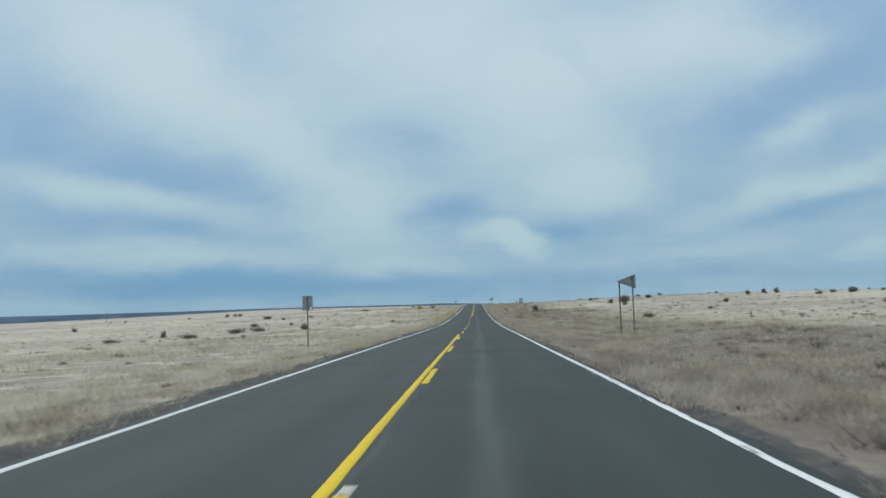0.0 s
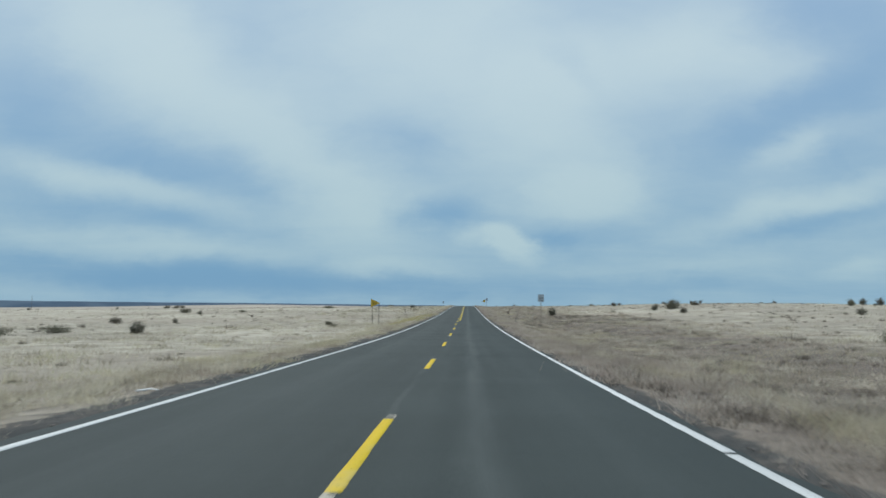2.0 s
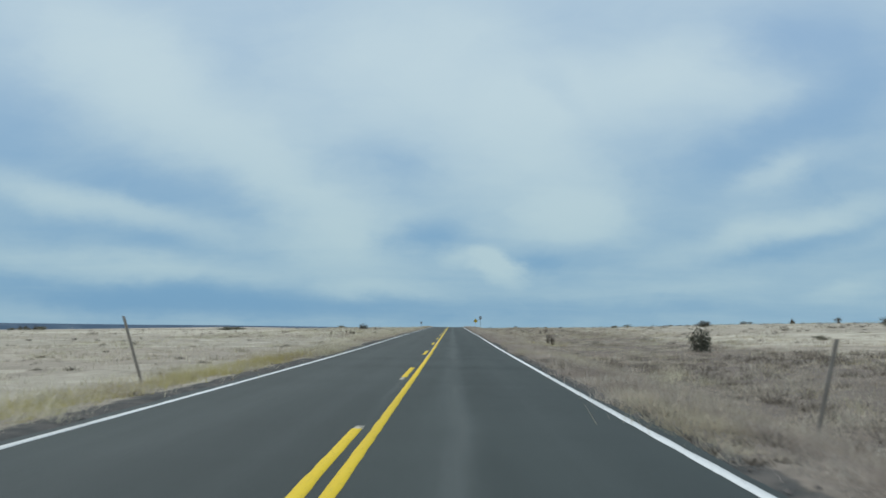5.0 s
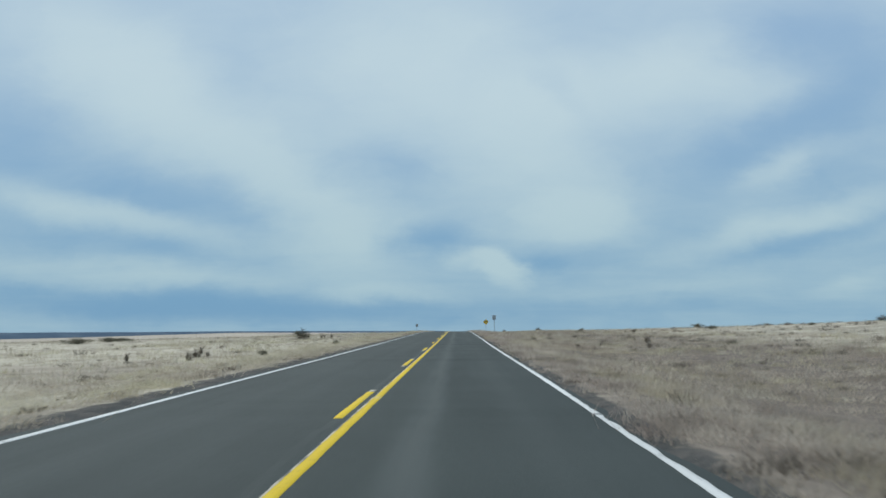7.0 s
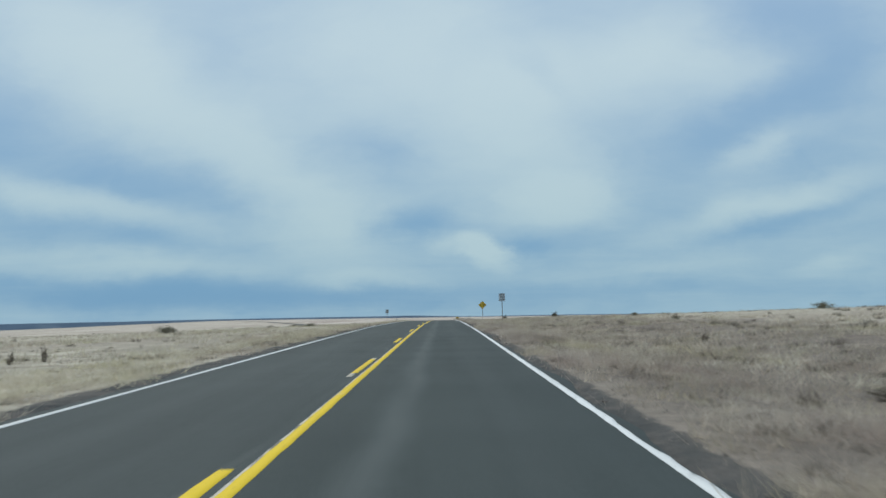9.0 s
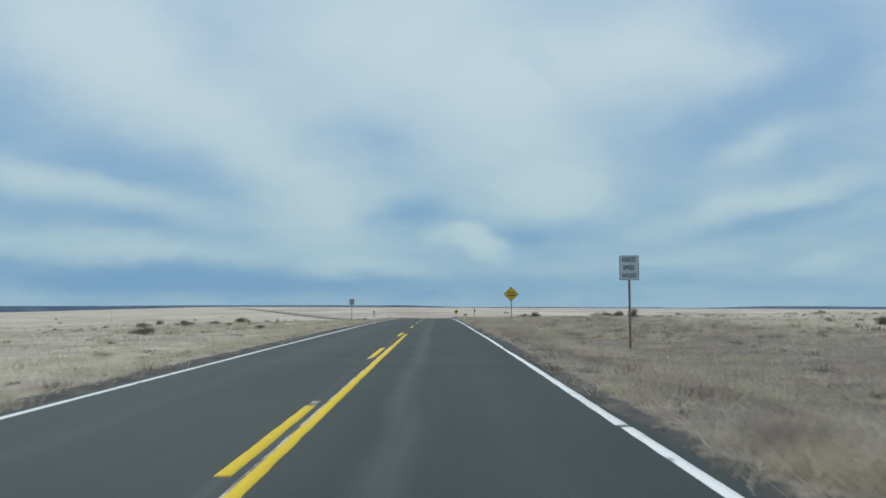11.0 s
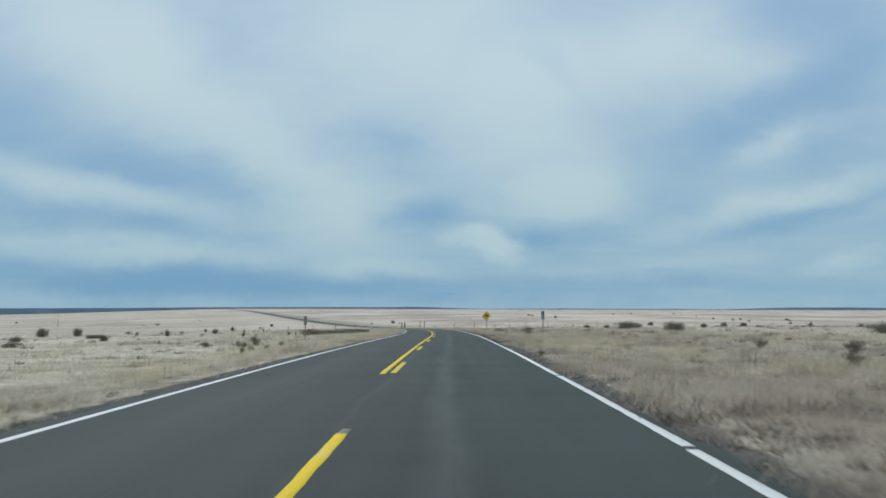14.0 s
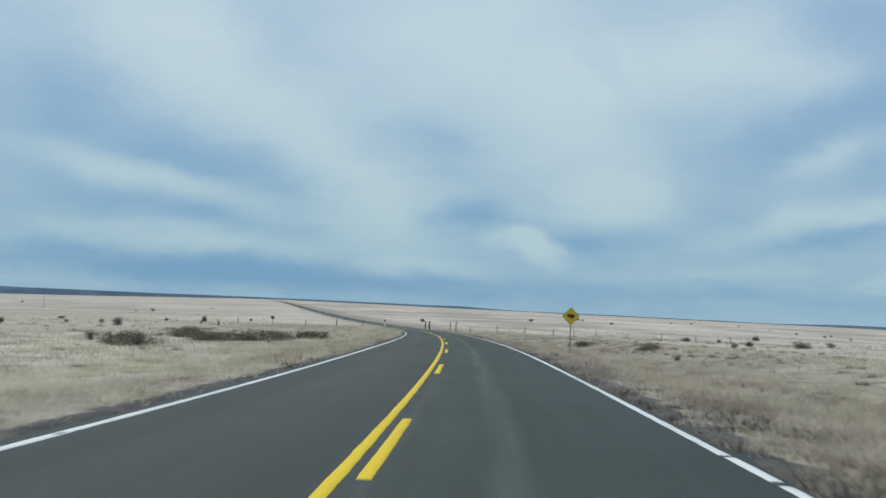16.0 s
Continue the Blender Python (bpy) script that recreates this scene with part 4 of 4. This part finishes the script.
for x, y, w, h in ((-26.1, 128.6, 1.3, 0.9), (-37, 165.5, 0.7, 0.6), (15.2, 196.3, 1.3, 1.3), (92, 200, 1.5, 1.3), (81.5, 219, 1.5, 1.3), (39.7, 271.7, 1.5, 0.9), (23.6, 415.5, 1, 0.7), (-35.5, 490.1, 1.1, 0.6), (-61.9, 563.4, 0.7, 0.7), (32.7, 565.8, 1, 0.6), (-64.7, 641.4, 1.1, 1.2), (-65.9, 679.4, 0.7, 0.7), (-70.6, 717.4, 1.4, 1),):
    place("round", x, y, w, h)
for x, y, w, h in ((-39.7, 147, 0.5, 0.4), (-35, 194.3, 0.5, 0.5), (-13.2, 242.2, 0.3, 0.4), (9.6, 376.2, 0.3, 0.3), (-11.2, 453.9, 0.4, 0.4), (-24.6, 504.4, 0.6, 0.6), (-18.4, 505.9, 0.3, 0.5), (-12.8, 522.4, 0.6, 0.4), (-42.6, 588.9, 0.5, 0.9), (-51.3, 604.4, 0.7, 0.7),):
    place("weed", x, y, w, h)
for x, y, w, h in ((8.9, 216.2, 0.5, 0.75), (8.7, 211.5, 0.5, 0.8), (-11.4, 246.0, 0.4, 0.35), (-11.1, 246.6, 0.3, 0.3), (-12.5, 250.0, 0.4, 0.45), (-10.7, 243.0, 0.5, 0.4), (-12.7, 288.3, 0.35, 0.5), (-12.8, 290.3, 0.3, 0.45), (-12.2, 291.3, 0.35, 0.55), (-14.7, 287.3, 0.4, 0.45), (11.6, 294.3, 0.5, 0.35), (12.6, 281.8, 0.6, 0.35), (9.0, 256.8, 0.4, 0.3), (10.7, 258.0, 0.45, 0.35), (14.1, 260.0, 0.5, 0.45), (12.5, 253.3, 0.4, 0.35)):
    place("weed", x, y, w, h)
for x, y, w, h in ((13.6, 440.4, 0.6, 0.35), (14.1, 434.1, 0.6, 0.4), (10.5, 422.9, 0.5, 0.3), (8.9, 418.6, 0.45, 0.3), (10.2, 420.1, 0.5, 0.35), (9.1, 416.6, 0.5, 0.3), (11.5, 429.1, 0.5, 0.35), (8.1, 276.1, 0.6, 0.25), (9.8, 278.6, 0.6, 0.28), (20.7, 292.8, 0.9, 0.35)):
    place("open", x, y, w, h)
for x, y, w, h in ((8.6, 483.0, 0.9, 0.6), (6.6, 462.7, 0.5, 0.22), (13.3, 530.2, 1.6, 0.5), (-8.0, 267.8, 0.6, 0.3), (-8.7, 248.3, 0.5, 0.25), (-11.0, 456.8, 0.53, 0.57), (-10.7, 453.0, 0.39, 0.31), (-13.4, 454.5, 0.45, 0.29), (-8.9, 447.5, 0.34, 0.28), (-8.5, 444.5, 0.26, 0.29), (-8.7, 450.0, 0.34, 0.24), (-9.2, 455.8, 0.43, 0.26), (5.5, 447.0, 0.36, 0.18), (6.0, 442.3, 0.16, 0.16), (7.1, 440.5, 0.30, 0.12), (8.5, 441.3, 0.32, 0.15), (3.9, 433.3, 0.23, 0.19)):
    place("low", x, y, w, h)
for x, y, w, h in ((-15, 154.8, 0.8, 0.4), (-11.5, 246.3, 0.4, 0.2), (20, 325.8, 0.5, 0.3), (26.8, 365.8, 0.7, 0.4), (-15.3, 501.9, 2.3, 0.55), (-46, 510.3, 2.1, 0.5), (-14.9, 510.4, 2.6, 0.5), (-13.9, 513.4, 2.6, 0.42), (11.8, 514.8, 0.4, 0.2), (-18.1, 515.9, 2.3, 0.6), (-13.1, 516.4, 3.0, 0.55), (-12.2, 523.4, 2.4, 0.5), (26.7, 552.3, 0.7, 0.4),):
    place("sage", x, y, w, h)
for x, y, w, h in ((40.3, 215.4, 2.4, 1.6), (-60.2, 232.5, 2.5, 0.8), (21.9, 480.9, 2.0, 0.75), (21.4, 497, 2.6, 0.8), (-93.5, 587, 2.4, 1.9), (-85.2, 587, 2.1, 1.7),):
    place("dome", x, y, w, h)
far = random.Random(8)
for k in range(110):
    x, y = far.choice((-1, 1, 1)) * far.uniform(45, 330), far.uniform(120, 620)
    w = far.uniform(0.7, 1.9)
    place(far.choice(("round", "open", "dark", "low")), float(centre_x(y)) + x, y, w, w * far.uniform(0.4, 0.8))
for k in range(34):
    y = far.uniform(600, 1150)
    x = far.choice((-1, 1, 1, 1)) * far.uniform(25, 0.55 * (y - 330))
    w = far.uniform(0.9, 2.4)
    place(far.choice(("round", "open", "dark", "low", "low")), float(centre_x(y)) + x, y, w, w * far.uniform(0.35, 0.7))
for ob, w, h in KINDS.values():
    ob.location = (-120 + 7 * w, 330 + 20 * h, ground_at(-120 + 7 * w, 330 + 20 * h))

# ---------------------------------------------------------------- grass


def tufts(name, seed, n, u0, u1, y0, y1, height, blades, wide, mat, keep=0.0, sides=(-1, 1), lean=0.35, label="", thick=0.006, grain=1.0):
    """n clumps of dry blades on both sides of the road, thicker in some places than in others."""
    r = np.random.default_rng(seed)
    y = r.uniform(y0, y1, n)
    u = r.uniform(u0, u1, n) * r.choice(sides, n)
    x = centre_x(y) + u / np.cos(turn(y))
    own = 10 if seed == 23 else 0
    p = 0.5 * patchy(x, y, 1.1 * grain, 3 + own) + 0.3 * patchy(x, y, 3.0 * grain, 5 + own) + 0.2 * patchy(x, y, 11.0, 7 + own)
    p = smooth((p - 0.475) / 0.1) if own else smooth((p - 0.38) / 0.26)
    ok = r.uniform(0, 1, n) < keep + (1 - keep) * p
    edge = np.where(u > 0, 3.70 - 0.06 * smooth((y - 405) / 40), 3.94 - 0.28 * smooth((y - 395) / 30)) + 0.5 * (patchy(0 * y, y, 7.0, 13) - 0.5) + 1.15 * (patchy(x, y, 1.1, 14) - 0.5)
    ok &= (np.abs(u) > edge) | (r.uniform(0, 1, n) < 0.03)
    if mat != WEED and seed not in (23, 25, 26, 28):
        worn = smooth((bareness(u, y) + 1.1 * (patchy(x, y, 2.2, 9) - 0.5) - 0.25) / 0.5) * (u > 0)
        if mat == DUN_STRAW:
            ok &= r.uniform(0, 1, n) < 0.22 + 0.78 * np.maximum(worn, u < 5.3)
        else:
            ok &= r.uniform(0, 1, n) > (0.45 if mat == BROWN_STRAW else 0.8) * worn
    x, y, p = x[ok], y[ok], p[ok]
    n = len(x)
    size = r.lognormal(0, 0.3, n) * (0.65 + 0.5 * p)
    z = ground_z(x, y)
    root = np.stack([x, y, z - 0.02], -1)[:, None, :] + r.normal(0, 1, (n, blades, 3)) * (wide, wide, 0) * size[:, None, None]
    h = height * size[:, None] * r.uniform(0.45, 1.15, (n, blades))
    a = r.uniform(0, 6.283, (n, blades))
    bend = r.uniform(0.1, 1.0, (n, blades)) * lean * h
    tip = root + np.stack([np.cos(a) * bend, np.sin(a) * bend, h], -1)
    b = r.uniform(0, 6.283, (n, blades))
    half = np.stack([np.cos(b), np.sin(b), 0 * b], -1) * thick * r.uniform(0.6, 1.3, (n, blades, 1))
    tri = np.stack([root - half, root + half, tip], 2).reshape(-1, 3, 3)
    return tagged(soup(name, tri, mat), label, "grass", kind="stuff")


tufts("dry_grass", 1, 46000, 3.7, 9.5, 4, 600, 0.20, 16, 0.17, VERGE_STRAW, 0.2, (-1,), 1.7, "tall pale dry grass along the verge", 0.005, 0.8)
tufts("dry_grass", 21, 44000, 5.0, 11, 4, 600, 0.18, 11, 0.17, BROWN_STRAW, 0.3, (1,), 1.7, "short matted brownish grass along the verge", 0.006, 1.2)
tufts("dun_grass", 24, 50000, 5.0, 19, 4, 600, 0.17, 10, 0.21, DUN_STRAW, 0.4, (1,), 1.5, "short dull brown grass on worn ground", 0.0085, 1.1)
tufts("dry_grass", 23, 36000, 4.6, 22, 4, 600, 0.22, 13, 0.15, STRAW, 0.0, (1,), 1.5, "pale dry bunch grass along the verge", 0.0065, 1.3)
tufts("verge_grass", 25, 52000, 3.5, 6.4, 4, 430, 0.20, 13, 0.13, VERGE_BROWN, 0.4, (1,), 1.4, "soft tan grass in a strip along the road", 0.0055, 1.5)
tufts("verge_grass", 26, 15000, 4.4, 12, 400, 600, 0.27, 14, 0.15, BROWN_STRAW, 0.25, (1,), 1.2, "tall pale feathery grass beside the road", 0.0065, 1.4)
tufts("verge_grass", 27, 15000, 3.7, 4.9, 4, 560, 0.14, 10, 0.12, BROWN_STRAW, 0.35, (-1,), 1.1, "short brown grass at the gravel edge", 0.0075, 1.2)
tufts("verge_grass", 28, 10000, 3.6, 5.0, 425, 600, 0.15, 10, 0.12, VERGE_BROWN, 0.3, (1,), 1.1, "short brown grass at the gravel edge", 0.008, 1.2)
tufts("dry_grass", 2, 36000, 9.0, 27, 8, 640, 0.23, 10, 0.24, STRAW, 0.08, (-1,), 1.2, "pale dry bunch grass on the open prairie", 0.012, 1.3)
tufts("dry_grass", 22, 36000, 10, 27, 8, 640, 0.18, 10, 0.24, BROWN_STRAW, 0.08, (1,), 1.3, "brownish dry bunch grass on the open prairie", 0.012, 1.3)
tufts("dry_grass", 3, 36000, 26, 80, 20, 700, 0.24, 7, 0.32, STRAW, 0.05, (-1, 1), 1.1, "pale dry bunch grass on the open prairie", 0.016, 2.0)
tufts("dry_grass", 5, 22000, 78, 240, 60, 900, 0.30, 6, 0.5, STRAW, 0.05, (-1, 1), 1.0, "pale dry bunch grass on the open prairie", 0.03, 4.0)
tufts("brown_weeds", 6, 7000, 4.8, 30, 8, 620, 0.10, 22, 0.12, WEED, 0.0, (1,), 1.6, "low brown dead weeds among the grass", 0.009, 2.0)
tufts("brown_weeds", 7, 4000, 4.8, 30, 8, 620, 0.10, 22, 0.12, WEED, 0.0, (-1,), 1.6, "low brown dead weeds among the grass", 0.009, 2.0)
tufts("brown_weeds", 8, 5600, 30, 160, 30, 760, 0.20, 18, 0.26, WEED, 0.0, (1, 1, -1), 1.3, "low brown dead weeds among the grass", 0.025, 3.5)
tufts("olive_grass", 10, 420, 6.2, 10.5, 206, 217, 0.16, 14, 0.14, OLIVE, 0.1, (1,), 1.0, "olive yellow grass in a patch by the road", 0.007)
tufts("olive_grass", 9, 2600, 4.1, 7.5, 146, 182, 0.20, 18, 0.12, OLIVE, 0.3, (-1,), 0.8, "olive yellow grass along the verge", 0.006)


tufts("brown_weeds", 41, 4200, 4.5, 18, 8, 620, 0.16, 40, 0.085, WEED, 0.10, (1,), 1.6, "dark brown matted weed clumps by the road", 0.012, 1.5)
tufts("brown_weeds", 44, 3600, 3.6, 5.6, 8, 600, 0.13, 28, 0.09, WEED, 0.25, (1, 1, -1), 1.5, "small brown weeds rooted in the gravel edge", 0.011, 1.2)
tufts("brown_weeds", 45, 650, 8.5, 26, 150, 192, 0.18, 26, 0.16, WEED, 0.12, (1,), 1.3, "dark dead brush in a dip beside the road", 0.014, 2.6)
tufts("brown_weeds", 46, 1000, 3.6, 5.4, 400, 560, 0.11, 36, 0.10, WEED, 0.2, (1,), 1.5, "brown weeds and rubble along the gravel", 0.012, 1.1)
tufts("brown_weeds", 42, 700, 4.6, 16, 8, 620, 0.11, 70, 0.085, WEED, 0.05, (-1,), 1.6, "dark brown matted weed clumps by the road", 0.012, 1.5)
tufts("brown_weeds", 43, 2600, 16, 70, 20, 640, 0.20, 40, 0.12, WEED, 0.05, (1, 1, -1), 1.1, "dark brown matted weed clumps on the prairie", 0.020, 2.5)


def stones(seed, n, u0, u1, y0, y1, sgn, size):
    """Loose angular stones, each a skewed octahedron, half sunk beside the asphalt."""
    r = np.random.default_rng(seed)
    y = r.uniform(y0, y1, n)
    u = sgn * (u0 + (u1 - u0) * r.uniform(0, 1, n) ** 1.6)
    x = centre_x(y) + u / np.cos(turn(y))
    c = np.stack([x, y, ground_z(x, y) + 0.004], -1)
    k = size * r.lognormal(0, 0.5, n)
    axes = np.array([(1, 0, 0), (0, 1, 0), (-1, 0, 0), (0, -1, 0), (0, 0, 0.7), (0, 0, -0.7)], float)
    v = c[:, None, :] + axes[None] * (k[:, None, None] * r.uniform(0.6, 1.3, (n, 6, 1))) + r.normal(0, 0.18, (n, 6, 3)) * k[:, None, None]
    f = np.array([(0, 1, 4), (1, 2, 4), (2, 3, 4), (3, 0, 4), (1, 0, 5), (2, 1, 5), (3, 2, 5), (0, 3, 5)])
    return tagged(soup("loose_stones", v[:, f].reshape(-1, 3, 3), STONE), "loose grey and tan stones on the road edge", "stones", kind="stuff")


stones(31, 5200, 3.55, 5.6, 6, 400, 1, 0.012)
stones(32, 4200, 3.55, 6.2, 400, 560, 1, 0.015)
stones(33, 4200, 3.55, 4.8, 6, 560, -1, 0.012)

stick = []
limb(stick, (-4.30, 78.40, ground_at(-4.30, 78.4) + 0.015), (-4.12, 78.52, ground_at(-4.12, 78.52) + 0.03), 0.016, 0.014)
limb(stick, (-4.12, 78.52, ground_at(-4.12, 78.52) + 0.03), (-3.98, 78.50, ground_at(-3.98, 78.5) + 0.015), 0.014, 0.008)
tagged(soup("fallen_stick", np.array(stick), STICKER), "pale broken stick lying on roadside gravel", "stick")
